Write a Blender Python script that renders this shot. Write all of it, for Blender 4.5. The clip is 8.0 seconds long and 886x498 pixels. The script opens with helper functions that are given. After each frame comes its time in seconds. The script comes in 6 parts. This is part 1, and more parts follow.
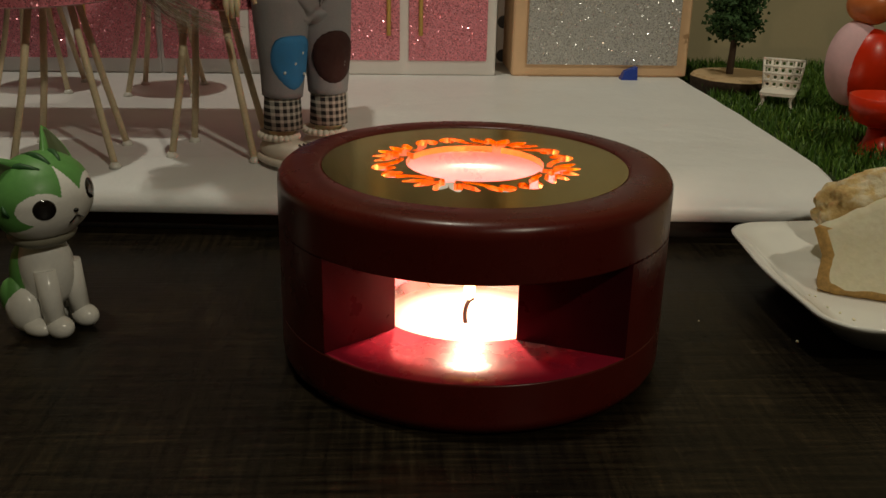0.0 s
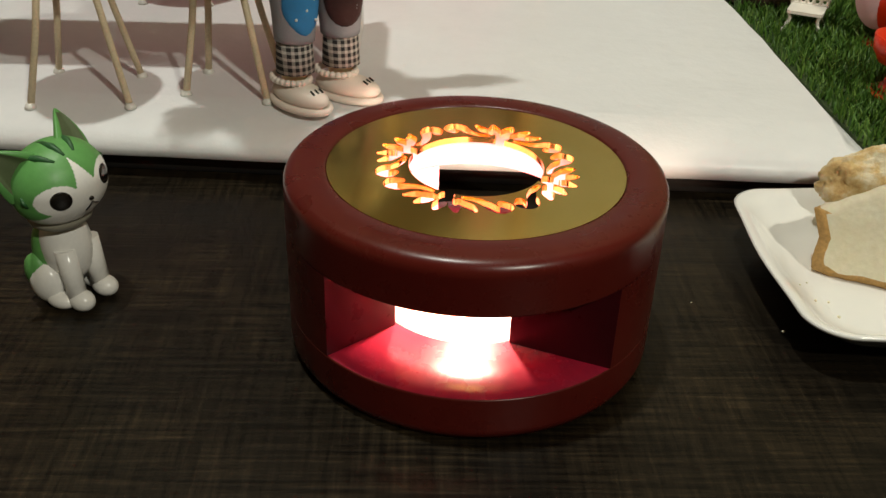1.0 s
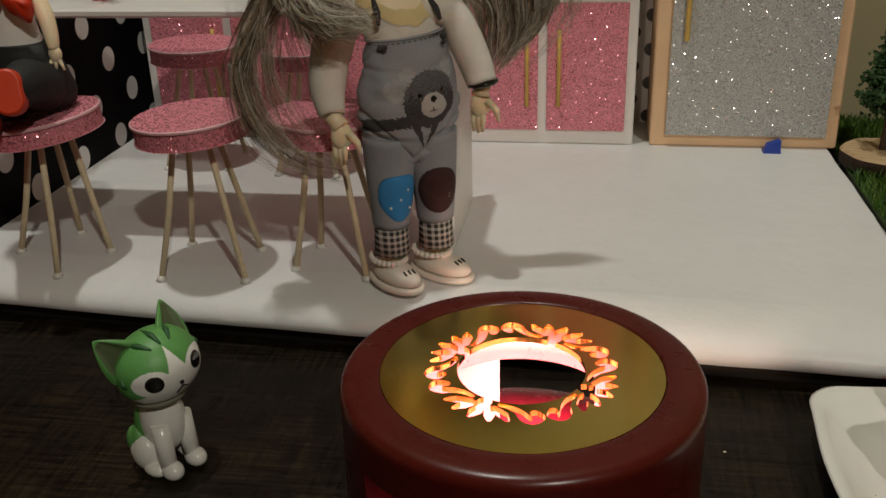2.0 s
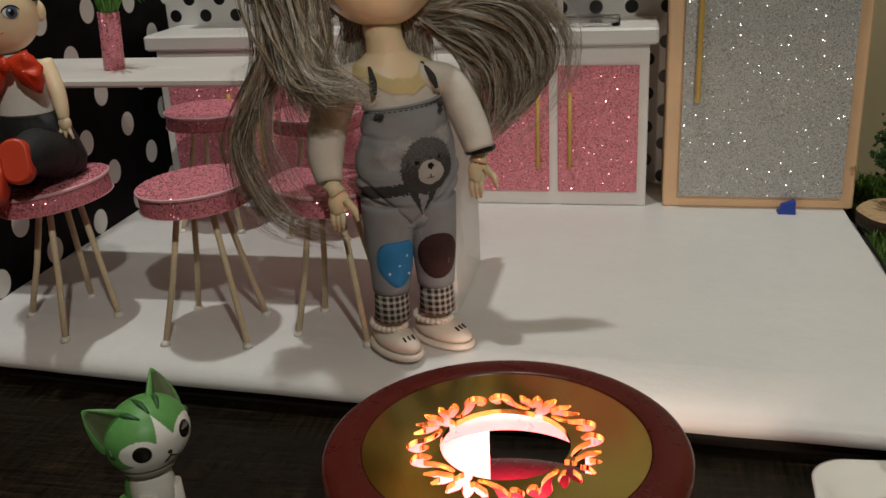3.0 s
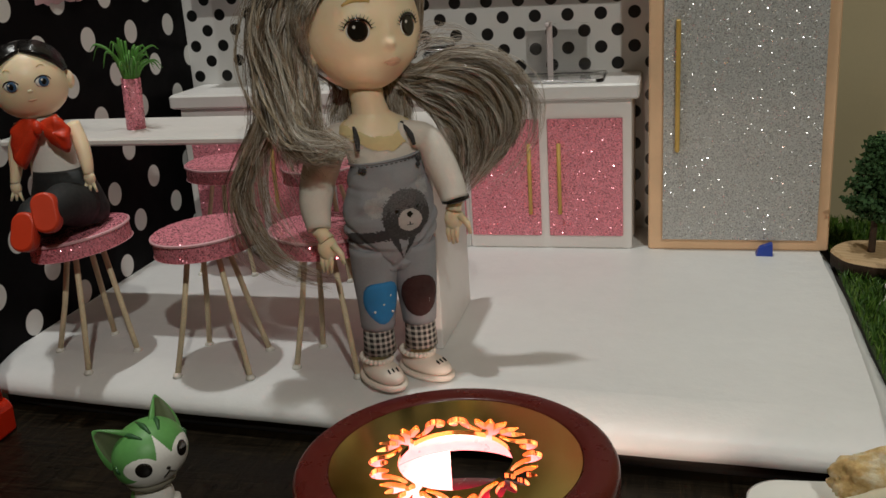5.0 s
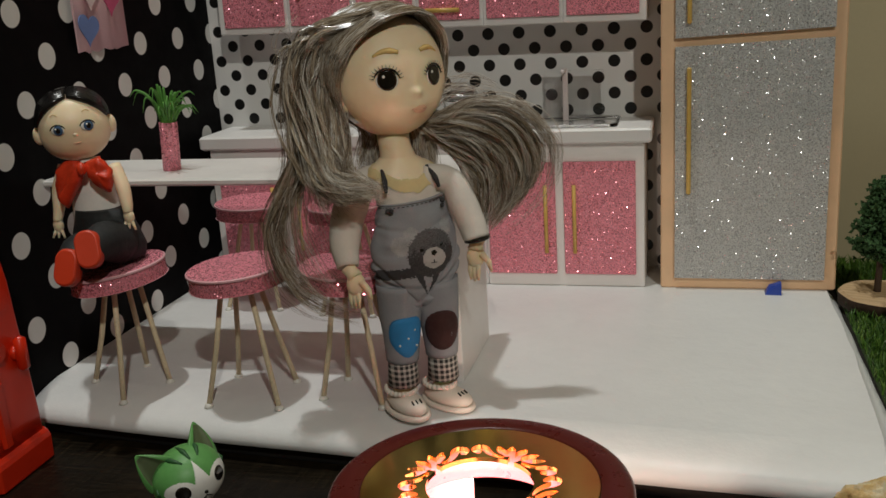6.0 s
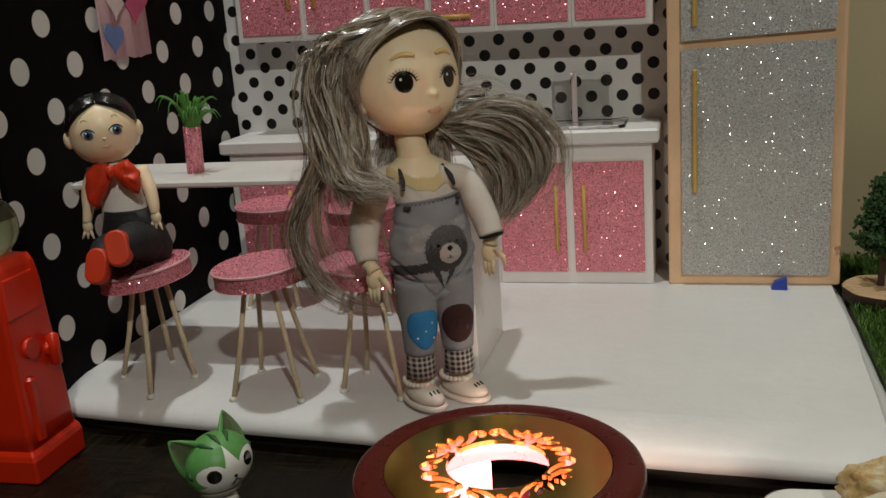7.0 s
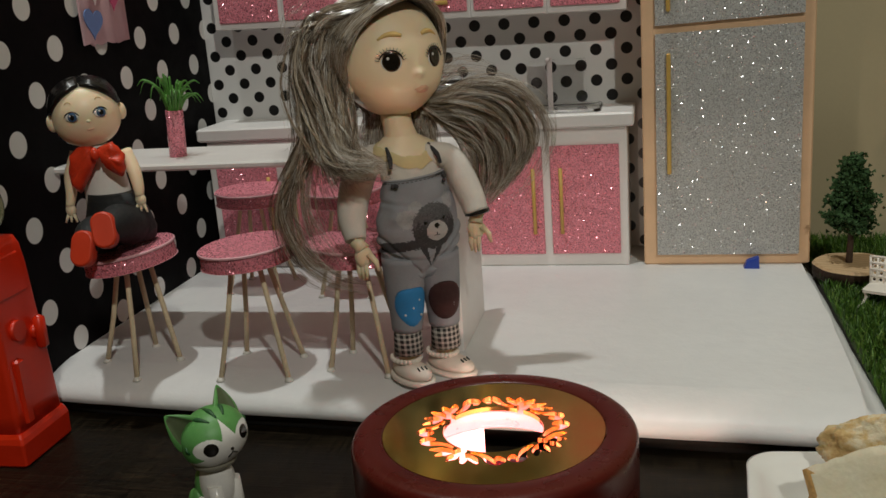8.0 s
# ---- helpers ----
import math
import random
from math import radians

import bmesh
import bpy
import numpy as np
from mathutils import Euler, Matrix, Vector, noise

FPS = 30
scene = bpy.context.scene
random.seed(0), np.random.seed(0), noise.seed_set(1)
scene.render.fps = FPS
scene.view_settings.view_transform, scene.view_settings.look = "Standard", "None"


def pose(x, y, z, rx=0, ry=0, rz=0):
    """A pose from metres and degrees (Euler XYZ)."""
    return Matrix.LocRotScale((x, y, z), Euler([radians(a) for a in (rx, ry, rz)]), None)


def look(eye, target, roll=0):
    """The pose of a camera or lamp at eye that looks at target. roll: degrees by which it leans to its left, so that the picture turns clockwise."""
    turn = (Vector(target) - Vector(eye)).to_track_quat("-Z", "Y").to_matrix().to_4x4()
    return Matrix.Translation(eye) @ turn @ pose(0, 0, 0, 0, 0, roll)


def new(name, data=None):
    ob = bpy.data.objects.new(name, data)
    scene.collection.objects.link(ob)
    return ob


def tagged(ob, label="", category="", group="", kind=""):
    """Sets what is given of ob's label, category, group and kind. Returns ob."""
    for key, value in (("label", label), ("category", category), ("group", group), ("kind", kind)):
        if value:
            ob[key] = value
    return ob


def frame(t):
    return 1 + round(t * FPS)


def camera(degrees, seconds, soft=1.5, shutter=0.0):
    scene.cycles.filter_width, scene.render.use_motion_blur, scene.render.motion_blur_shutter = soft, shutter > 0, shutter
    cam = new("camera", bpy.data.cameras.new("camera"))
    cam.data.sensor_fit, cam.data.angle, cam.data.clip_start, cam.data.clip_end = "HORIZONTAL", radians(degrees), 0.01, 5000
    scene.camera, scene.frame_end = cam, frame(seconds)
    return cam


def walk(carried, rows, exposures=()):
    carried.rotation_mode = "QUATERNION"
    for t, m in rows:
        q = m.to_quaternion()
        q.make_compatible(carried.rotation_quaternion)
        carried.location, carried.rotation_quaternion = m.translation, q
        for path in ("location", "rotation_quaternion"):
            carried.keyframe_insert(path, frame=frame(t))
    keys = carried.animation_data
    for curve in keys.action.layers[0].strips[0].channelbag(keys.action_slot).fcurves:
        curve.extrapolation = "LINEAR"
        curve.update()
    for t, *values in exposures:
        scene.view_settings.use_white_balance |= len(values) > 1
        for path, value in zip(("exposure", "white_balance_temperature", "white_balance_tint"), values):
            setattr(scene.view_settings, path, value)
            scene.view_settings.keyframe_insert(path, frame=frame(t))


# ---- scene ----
# seconds, eye, heading, pitch, lean to the left
cam = camera(49.86, 8.0, soft=1.5)
ROWS = [
    (0, 0.0154, -0.0123, 0.1140, -3.68, -20.21, 1.13),
    (0.2, 0.0137, -0.0127, 0.1264, -3.76, -22.23, 1.67),
    (0.5, 0.0140, -0.0078, 0.1369, -3.59, -25.63, 1.80),
    (0.7, 0.0200, -0.0052, 0.1412, -2.89, -27.77, 2.23),
    (1, 0.0217, -0.0011, 0.1591, -2.20, -30.87, 1.96),
    (1.2, 0.0224, -0.0017, 0.1753, -1.11, -31.14, 2.00),
    (1.5, 0.0369, -0.0015, 0.1825, 2.12, -28.23, 0.39),
    (1.7, 0.0468, -0.0037, 0.1847, 5.70, -26.08, -0.48),
    (2, 0.0556, -0.0031, 0.1873, 9.59, -23.86, -1.74),
    (2.2, 0.0593, -0.0011, 0.1917, 10.66, -23.56, -1.67),
    (3.3, 0.0799, 0.0024, 0.1904, 12.40, -20.05, -2.92),
    (3.5, 0.0887, 0.0016, 0.1861, 12.73, -20.16, -2.84),
    (4, 0.0995, -0.0022, 0.1901, 13.29, -20.69, -2.95),
    (4.5, 0.1002, -0.0059, 0.1923, 14.21, -20.67, -3.55),
    (5, 0.1040, -0.0269, 0.2019, 14.64, -17.90, -3.79),
    (5.2, 0.1038, -0.0312, 0.2036, 14.88, -17.78, -3.89),
    (6.3, 0.1044, -0.0534, 0.2092, 15.58, -15.02, -3.67),
    (6.5, 0.1086, -0.0574, 0.2097, 16.07, -14.98, -3.93),
    (7, 0.1054, -0.0648, 0.2070, 15.69, -15.02, -4.23),
    (7.5, 0.0987, -0.0732, 0.2040, 13.68, -15.25, -4.18),
    (8, 0.0957, -0.0768, 0.2000, 13.28, -15.23, -4.22),
]
walk(cam, [(t, pose(x, y, z, 90 + pitch, 0, yaw) @ pose(0, 0, 0, 0, 0, roll)) for t, x, y, z, yaw, pitch, roll in ROWS],
     exposures=[(0.0, -0.70, 7900, 7), (0.2, -0.25, 7500, 6), (0.5, 0.0, 7300, 6), (1.0, 0.42, 6900, 7), (1.5, -0.42, 7100, 8), (1.7, -0.52, 7100, 9), (2.0, -0.27, 7000, 10), (4.5, -0.24, 6700, 11), (5.0, -0.15, 6600, 10), (8.0, -0.13, 6600, 9)])

# ---- light ----
world = bpy.data.worlds.new("room_air")
scene.world = world
world.use_nodes = True
world.node_tree.nodes["Background"].inputs["Color"].default_value = (1.0, 0.95, 0.88, 1)
world.node_tree.nodes["Background"].inputs["Strength"].default_value = 0.003


def lamp(name, place, watts, colour, radius, target=None):
    """A bare flame, or a round downlight that shines towards a target."""
    data = bpy.data.lights.new(name, "AREA" if target else "POINT")
    data.energy, data.color = watts, colour
    if target:
        data.shape, data.size = "DISK", radius * 2
    else:
        data.shadow_soft_size = radius
    ob = new(name, data)
    ob.matrix_basis = look(place, target) if target else Matrix.Translation(place)
    return ob


lamp("ceiling_light", (-0.20, 0.29, 2.10), 15.5, (0.97, 1.0, 0.98), 0.035, (-0.05, 0.35, 0.0))
lamp("side_light", (0.77, -1.16, 1.50), 13.5, (1.0, 0.99, 0.91), 0.035, (0.0, 0.40, 0.1))
lamp("flame_light", (0.0385, 0.2235, 0.0235), 0.26, (1.0, 0.77, 0.62), 0.0022)


# ---- materials ----
class Nodes:
    """A node material under construction."""

    def __init__(self, name):
        self.mat = bpy.data.materials.new(name)
        self.mat.use_nodes = True
        self.tree = self.mat.node_tree
        self.bsdf = self.tree.nodes["Principled BSDF"]
        self.coord = self.add("ShaderNodeTexCoord").outputs["Object"]

    def add(self, kind, operation=""):
        node = self.tree.nodes.new(kind)
        if operation:
            node.operation = operation
        return node

    def join(self, a, b):
        self.tree.links.new(a, b)

    def noise(self, scale, detail=4, rough=0.6, stretch=(1, 1, 1)):
        m = self.add("ShaderNodeMapping")
        m.inputs["Scale"].default_value = stretch
        self.join(self.coord, m.inputs["Vector"])
        n = self.add("ShaderNodeTexNoise")
        n.inputs["Scale"].default_value, n.inputs["Detail"].default_value, n.inputs["Roughness"].default_value = scale, detail, rough
        self.join(m.outputs[0], n.inputs["Vector"])
        return n.outputs["Fac"]

    def ramp(self, fac, *stops):
        r = self.add("ShaderNodeValToRGB")
        els = r.color_ramp.elements
        while len(els) < len(stops):
            els.new(0.5)
        for el, (at, c) in zip(els, stops):
            el.position, el.color = at, (*c, 1) if len(c) == 3 else c
        self.join(fac, r.inputs["Fac"])
        return r.outputs["Color"]

    def mix(self, fac, a, b, blend="MIX"):
        m = self.add("ShaderNodeMix")
        m.data_type, m.blend_type = "RGBA", blend
        for sock, v in ((m.inputs[0], fac), (m.inputs[6], a), (m.inputs[7], b)):
            if isinstance(v, bpy.types.NodeSocket):
                self.join(v, sock)
            else:
                sock.default_value = v if isinstance(v, (int, float)) else (*v, 1)
        return m.outputs[2]

    def math(self, op, a, b=0.0):
        m = self.add("ShaderNodeMath", operation=op)
        for sock, v in zip(m.inputs, (a, b)):
            if isinstance(v, bpy.types.NodeSocket):
                self.join(v, sock)
            else:
                sock.default_value = v
        return m.outputs[0]

    def bump(self, height, strength, depth):
        n = self.add("ShaderNodeBump")
        n.inputs["Strength"].default_value, n.inputs["Distance"].default_value = strength, depth
        self.join(height, n.inputs["Height"])
        self.join(n.outputs[0], self.bsdf.inputs["Normal"])

    def set(self, **values):
        for key, v in values.items():
            sock = self.bsdf.inputs[key.replace("_", " ")]
            if isinstance(v, bpy.types.NodeSocket):
                self.join(v, sock)
            else:
                sock.default_value = (*v, 1) if isinstance(v, tuple) and len(v) == 3 and sock.type == "RGBA" else v
        return self


def surface(name, colour, rough=0.5, vary=0.12, coarse=60, fine=900, relief=0.00015, strength=0.3, metal=0.0, coat=0.0, sss=0.0, gloss=0.5):
    """Paint, plastic or cloth: one colour with broad stains and a fine grain."""
    m = Nodes(name)
    lo = tuple(c * (1 - vary) for c in colour)
    hi = tuple(min(1.0, c * (1 + vary * 0.6)) for c in colour)
    base = m.ramp(m.noise(coarse), (0.3, lo), (0.7, hi))
    grain = m.noise(fine, 3)
    m.set(Base_Color=m.mix(0.25 * vary / 0.12, base, m.ramp(grain, (0.3, lo), (0.7, hi))), Metallic=metal,
          Roughness=m.ramp(m.noise(coarse * 2), (0.3, (rough * 0.85,) * 3), (0.7, (min(1, rough * 1.15),) * 3)), Coat_Weight=coat, Specular_IOR_Level=gloss)
    if sss:
        m.set(Subsurface_Weight=sss, Subsurface_Radius=(1.0, 0.4, 0.25), Subsurface_Scale=0.003)
    m.bump(m.mix(0.5, grain, m.noise(coarse * 3)), strength, relief)
    return m.mat


def glitter(name, colour, dark, flake=1500, spread=0.9, metal=1.0):
    """Glitter paper: a mat of small flakes that each face their own way."""
    m = Nodes(name)
    v = m.add("ShaderNodeTexVoronoi")
    v.inputs["Scale"].default_value = flake
    m.join(m.coord, v.inputs["Vector"])
    g = m.add("ShaderNodeNewGeometry")
    sub = m.add("ShaderNodeVectorMath", operation="SUBTRACT")
    sub.inputs[1].default_value = (0.5, 0.5, 0.5)
    m.join(v.outputs["Color"], sub.inputs[0])
    scale = m.add("ShaderNodeVectorMath", operation="SCALE")
    m.join(sub.outputs[0], scale.inputs[0])
    plus = m.add("ShaderNodeVectorMath", operation="ADD")
    m.join(scale.outputs[0], plus.inputs[0])
    m.join(g.outputs["Normal"], plus.inputs[1])
    unit = m.add("ShaderNodeVectorMath", operation="NORMALIZE")
    m.join(plus.outputs[0], unit.inputs[0])
    m.join(unit.outputs[0], m.bsdf.inputs["Normal"])
    s = m.add("ShaderNodeSeparateColor")
    m.join(v.outputs["Color"], s.inputs[0])
    spark = m.math("GREATER_THAN", s.outputs[1], 0.72)
    m.join(m.math("ADD", m.math("MULTIPLY", spark, spread), 0.22), scale.inputs["Scale"])
    flakes = m.ramp(s.outputs[0], (0.0, dark), (0.5, colour), (1.0, tuple(min(1, c * 1.2 + 0.02) for c in colour)))
    flakes = m.mix(m.ramp(m.noise(45), (0.35, (0, 0, 0)), (0.7, (0.3,) * 3)), flakes, dark)
    m.set(Base_Color=m.mix(spark, flakes, tuple(min(1, c * 1.1 + 0.03) for c in colour)), Specular_IOR_Level=m.math("ADD", m.math("MULTIPLY", spark, 0.7), 0.3),
          Metallic=m.math("MULTIPLY", spark, metal), Roughness=m.ramp(spark, (0.0, (0.45,) * 3), (1.0, (0.20,) * 3)))
    return m.mat


def dotted(name, ground, dot, axes, origin, step, radius, rough, grime, gloss):
    """Printed paper with dots on a diagonal lattice."""
    m = Nodes(name)
    s = m.add("ShaderNodeSeparateXYZ")
    m.join(m.coord, s.inputs[0])
    far = []
    for shift in (0.0, 0.5):
        square = []
        for axis, o in zip(axes, origin):
            u = m.math("ADD", m.math("DIVIDE", m.math("SUBTRACT", s.outputs[axis], o), step), 100.5 + shift)
            u = m.math("SUBTRACT", m.math("FRACT", u), 0.5)
            square.append(m.math("MULTIPLY", u, u))
        far.append(m.math("SQRT", m.math("ADD", *square)))
    near = m.math("MINIMUM", *far)
    edge = m.math("DIVIDE", m.math("SUBTRACT", radius / step, near), 0.0004 / step)
    edge = m.math("MINIMUM", m.math("MAXIMUM", edge, 0.0), 1.0)
    dirt = m.noise(25)
    a = m.mix(dirt, ground, tuple(c * grime for c in ground))
    b = m.mix(dirt, dot, tuple(c * 0.85 for c in dot))
    m.set(Base_Color=m.mix(edge, a, b), Roughness=m.ramp(m.noise(80), (0.3, (rough * 0.8,) * 3), (0.7, (rough * 1.2,) * 3)))
    m.set(Specular_IOR_Level=gloss)
    m.bump(m.noise(18, 2), 0.3, 0.002)
    return m.mat


def table_cloth():
    m = Nodes("dark_wood")
    along = m.noise(640, 4, 0.65, (0.05, 1, 1))
    across = m.noise(560, 4, 0.65, (1, 0.07, 1))
    grain = m.mix(0.42, along, across)
    patch = m.noise(16, 3)
    m.set(Base_Color=m.mix(m.ramp(patch, (0.38, (0.25,) * 3), (0.66, (0.95,) * 3)), (0.0035, 0.0027, 0.0018), m.ramp(grain, (0.41, (0.0045, 0.0033, 0.0021)), (0.55, (0.022, 0.015, 0.0075)), (0.68, (0.060, 0.040, 0.019)))),
          Roughness=m.ramp(grain, (0.3, (0.26,) * 3), (0.7, (0.50,) * 3)), Specular_IOR_Level=0.20)
    m.bump(grain, 0.4, 0.0005)
    return m.mat


def white_paper(name, colour, wrinkle):
    m = Nodes(name)
    m.set(Base_Color=m.mix(0.5, m.ramp(m.noise(9), (0.3, tuple(c * 0.9 for c in colour)), (0.7, colour)), m.ramp(m.noise(120), (0.3, tuple(c * 0.95 for c in colour)), (0.6, colour))),
          Roughness=m.ramp(m.noise(40), (0.3, (0.34,) * 3), (0.7, (0.55,) * 3)))
    m.bump(m.mix(0.35, m.noise(16, 3, 0.5, (1, 2.2, 1)), m.noise(140)), wrinkle, 0.0022)
    return m.mat


def brass_metal():
    m = Nodes("brass")
    m.set(Base_Color=m.ramp(m.noise(40), (0.3, (0.70, 0.52, 0.12)), (0.7, (0.80, 0.62, 0.18))), Metallic=1.0,
          Roughness=m.ramp(m.noise(60, 2, 0.5), (0.3, (0.13,) * 3), (0.7, (0.19,) * 3)))
    m.bump(m.noise(10, 2), 0.05, 0.0006)
    return m.mat


def wood_slice():
    m = Nodes("cut_wood")
    w = m.add("ShaderNodeTexWave")
    w.wave_type, w.rings_direction = "RINGS", "Z"
    w.inputs["Scale"].default_value, w.inputs["Distortion"].default_value, w.inputs["Detail Scale"].default_value = 70, 3, 2
    m.join(m.coord, w.inputs["Vector"])
    m.set(Base_Color=m.mix(m.noise(120), m.ramp(w.outputs["Fac"], (0.2, (0.50, 0.34, 0.19)), (0.8, (0.62, 0.46, 0.28))), (0.50, 0.33, 0.17)), Roughness=0.75)
    m.bump(w.outputs["Fac"], 0.3, 0.0004)
    return m.mat


def glass(name, tint=(1, 1, 1), rough=0.03):
    m = Nodes(name)
    m.set(Base_Color=tint, Roughness=rough, Transmission_Weight=1.0, IOR=1.45)
    return m.mat


def crumb():
    m = Nodes("bread_crumb")
    holes = m.add("ShaderNodeTexVoronoi")
    holes.inputs["Scale"].default_value = 420
    m.join(m.coord, holes.inputs["Vector"])
    m.set(Base_Color=m.mix(m.noise(90), m.ramp(m.noise(600), (0.3, (0.66, 0.61, 0.46)), (0.7, (0.78, 0.73, 0.58))), (0.70, 0.61, 0.41)), Roughness=0.85,
          Subsurface_Weight=0.15, Subsurface_Scale=0.002)
    m.bump(m.mix(0.5, holes.outputs["Distance"], m.noise(500)), 0.3, 0.0008)
    return m.mat


def toasted():
    m = Nodes("toasted_crumb")
    patch = m.ramp(m.noise(110, 4, 0.65), (0.42, (0.74, 0.66, 0.48)), (0.56, (0.62, 0.42, 0.17)), (0.70, (0.36, 0.17, 0.04)))
    m.set(Base_Color=m.mix(0.15, patch, (0.62, 0.50, 0.30)), Roughness=0.85, Subsurface_Weight=0.1, Subsurface_Scale=0.002)
    m.bump(m.noise(450), 0.6, 0.0010)
    return m.mat


def hair_fibre(name, dark, mid, light):
    m = Nodes(name)
    r = m.add("ShaderNodeNewGeometry").outputs["Random Per Island"]
    m.set(Base_Color=m.ramp(r, (0.0, dark), (0.5, mid), (1.0, light)), Roughness=m.ramp(r, (0.0, (0.18,) * 3), (1.0, (0.32,) * 3)), Specular_IOR_Level=1.0, Coat_Weight=0.5, Coat_Roughness=0.12)
    return m.mat


def checked():
    m = Nodes("checked_cuff")
    sep = m.add("ShaderNodeSeparateXYZ")
    m.join(m.coord, sep.inputs[0])
    rows = m.math("GREATER_THAN", m.math("SINE", m.math("MULTIPLY", sep.outputs["Z"], 2500)), -0.2)
    cols = m.math("GREATER_THAN", m.math("SINE", m.math("MULTIPLY", m.math("ADD", sep.outputs["X"], m.math("MULTIPLY", sep.outputs["Y"], 0.62)), 2300)), -0.2)
    dark = m.mix(m.math("MULTIPLY", m.math("ADD", rows, cols), 0.5), (0.62, 0.58, 0.52), (0.012, 0.010, 0.010))
    m.set(Base_Color=m.mix(m.ramp(m.noise(900), (0.3, (0, 0, 0)), (0.8, (0.25,) * 3)), dark, (0.1, 0.09, 0.085)), Roughness=0.88)
    return m.mat


TABLE = table_cloth()
BOARD = white_paper("white_board_paper", (0.74, 0.745, 0.735), 0.45)
PAPER = white_paper("white_card", (0.80, 0.78, 0.76), 0.2)
BLACK_DOTS = dotted("black_paper_white_dots", (0.005, 0.0045, 0.005), (0.84, 0.84, 0.82), ("Y", "Z"), (0.3876, 0.1840), 0.0446, 0.0070, 0.55, 1.2, 0.04)
WHITE_DOTS = dotted("white_paper_black_dots", (0.76, 0.755, 0.74), (0.008, 0.008, 0.008), ("X", "Z"), (-0.0331, 0.1647), 0.0199, 0.0040, 0.35, 0.9, 0.4)
ROOM = surface("olive_wall_paint", (0.50, 0.43, 0.27), 0.75, 0.08, 6, 300, 0.0006)
CEILING = surface("white_ceiling_paint", (0.78, 0.76, 0.72), 0.85, 0.05, 5, 200)
PINK = glitter("pink_glitter_paper", (0.74, 0.25, 0.31), (0.62, 0.18, 0.23), 1600, 0.9, 0.55)
SILVER = glitter("silver_glitter_paper", (0.47, 0.47, 0.455), (0.44, 0.44, 0.43), 2100, 0.95, 0.38)
PINK_EDGE = surface("pink_card", (0.76, 0.42, 0.46), 0.55)
PEACH = surface("peach_card", (0.80, 0.53, 0.32), 0.6, 0.08)
STICK = surface("bamboo_stick", (0.76, 0.63, 0.42), 0.55, 0.2, 150, 1200)
GLUE = surface("hot_glue", (0.70, 0.68, 0.62), 0.3)
GOLD_STICK = surface("gold_stick", (0.62, 0.40, 0.10), 0.4, 0.15, 150)
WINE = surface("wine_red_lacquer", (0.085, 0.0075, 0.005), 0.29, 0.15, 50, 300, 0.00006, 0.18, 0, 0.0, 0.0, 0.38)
# paler pink copy of the lacquer: the flame's glow put into its colour
WINE_GLOW = surface("flame_glow_lacquer", (0.62, 0.16, 0.20), 0.30, 0.12, 60, 700, 0.0001, 0.3, 0, 0.3)
# one crimson lacquer in two tones: candlelit foot top, shaded window sides
LIT_CRIMSON = surface("candlelit_crimson_lacquer", (0.30, 0.012, 0.035), 0.26, 0.15, 50, 700, 0.00015, 0.3)
SHADED_CRIMSON = surface("shaded_crimson_lacquer", (0.045, 0.003, 0.006), 0.30, 0.15, 50, 700, 0.00015, 0.3, 0, 0.0, 0.0, 0.3)
BRASS = brass_metal()
WAX = surface("wax", (0.70, 0.50, 0.46), 0.4, 0.05, 80, 600, 0.0001, 0.2, 0, 0, 0.4)
TIN = surface("tin", (0.7, 0.7, 0.7), 0.3, 0.1, 80, 600, 0.0001, 0.2, 1.0)
SOOT = surface("burnt_wick", (0.02, 0.012, 0.01), 0.9)
SKIN = surface("doll_vinyl", (1.0, 0.77, 0.53), 0.45, 0.04, 60, 900, 0.00008, 0.2, 0, 0.08, 0.35)
HAIR = hair_fibre("ash_brown_hair", (0.25, 0.178, 0.105), (0.40, 0.31, 0.21), (0.60, 0.51, 0.40))
PALE_HAIR = hair_fibre("silver_ash_hair", (0.42, 0.355, 0.275), (0.58, 0.52, 0.435), (0.78, 0.73, 0.66))
DARK_HAIR = hair_fibre("deep_ash_hair", (0.12, 0.080, 0.048), (0.22, 0.160, 0.108), (0.36, 0.285, 0.215))
BLACK_HAIR = surface("black_moulded_hair", (0.010, 0.009, 0.009), 0.22, 0.1)
EYE_BLACK = surface("gloss_black", (0.008, 0.006, 0.005), 0.1, 0.1, coat=0.6)
EYE_WHITE = surface("gloss_white", (0.82, 0.80, 0.76), 0.25)
EYE_BLUE = surface("eye_blue", (0.06, 0.12, 0.22), 0.2)
EYE_BROWN = surface("eye_brown", (0.05, 0.022, 0.010), 0.15, 0.2, coat=0.5)
BROW = surface("brow_paint", (0.80, 0.54, 0.20), 0.6)
LIP = surface("lip_paint", (0.88, 0.52, 0.34), 0.4)
DENIM = surface("grey_dungaree_cloth", (0.315, 0.32, 0.345), 0.85, 0.14, 90, 1500, 0.0003, 0.5)
SHIRT = surface("cream_shirt_cloth", (0.76, 0.70, 0.63), 0.8, 0.1, 120, 1500, 0.0003, 0.4)
YELLOW = surface("pale_yellow_cloth", (0.76, 0.61, 0.32), 0.8, 0.1, 120, 1500, 0.0003, 0.4)
CHARCOAL = surface("charcoal_print", (0.060, 0.055, 0.056), 0.95, 0.5, 900, 2200, 0.0003, 0.5)
BOW_PRINT = surface("dark_print", (0.045, 0.042, 0.045), 0.95, 0.3, 700, 1800)
FUR_PRINT = surface("grey_fur_print", (0.13, 0.125, 0.13), 0.92, 0.6, 900, 2200, 0.0003, 0.5)
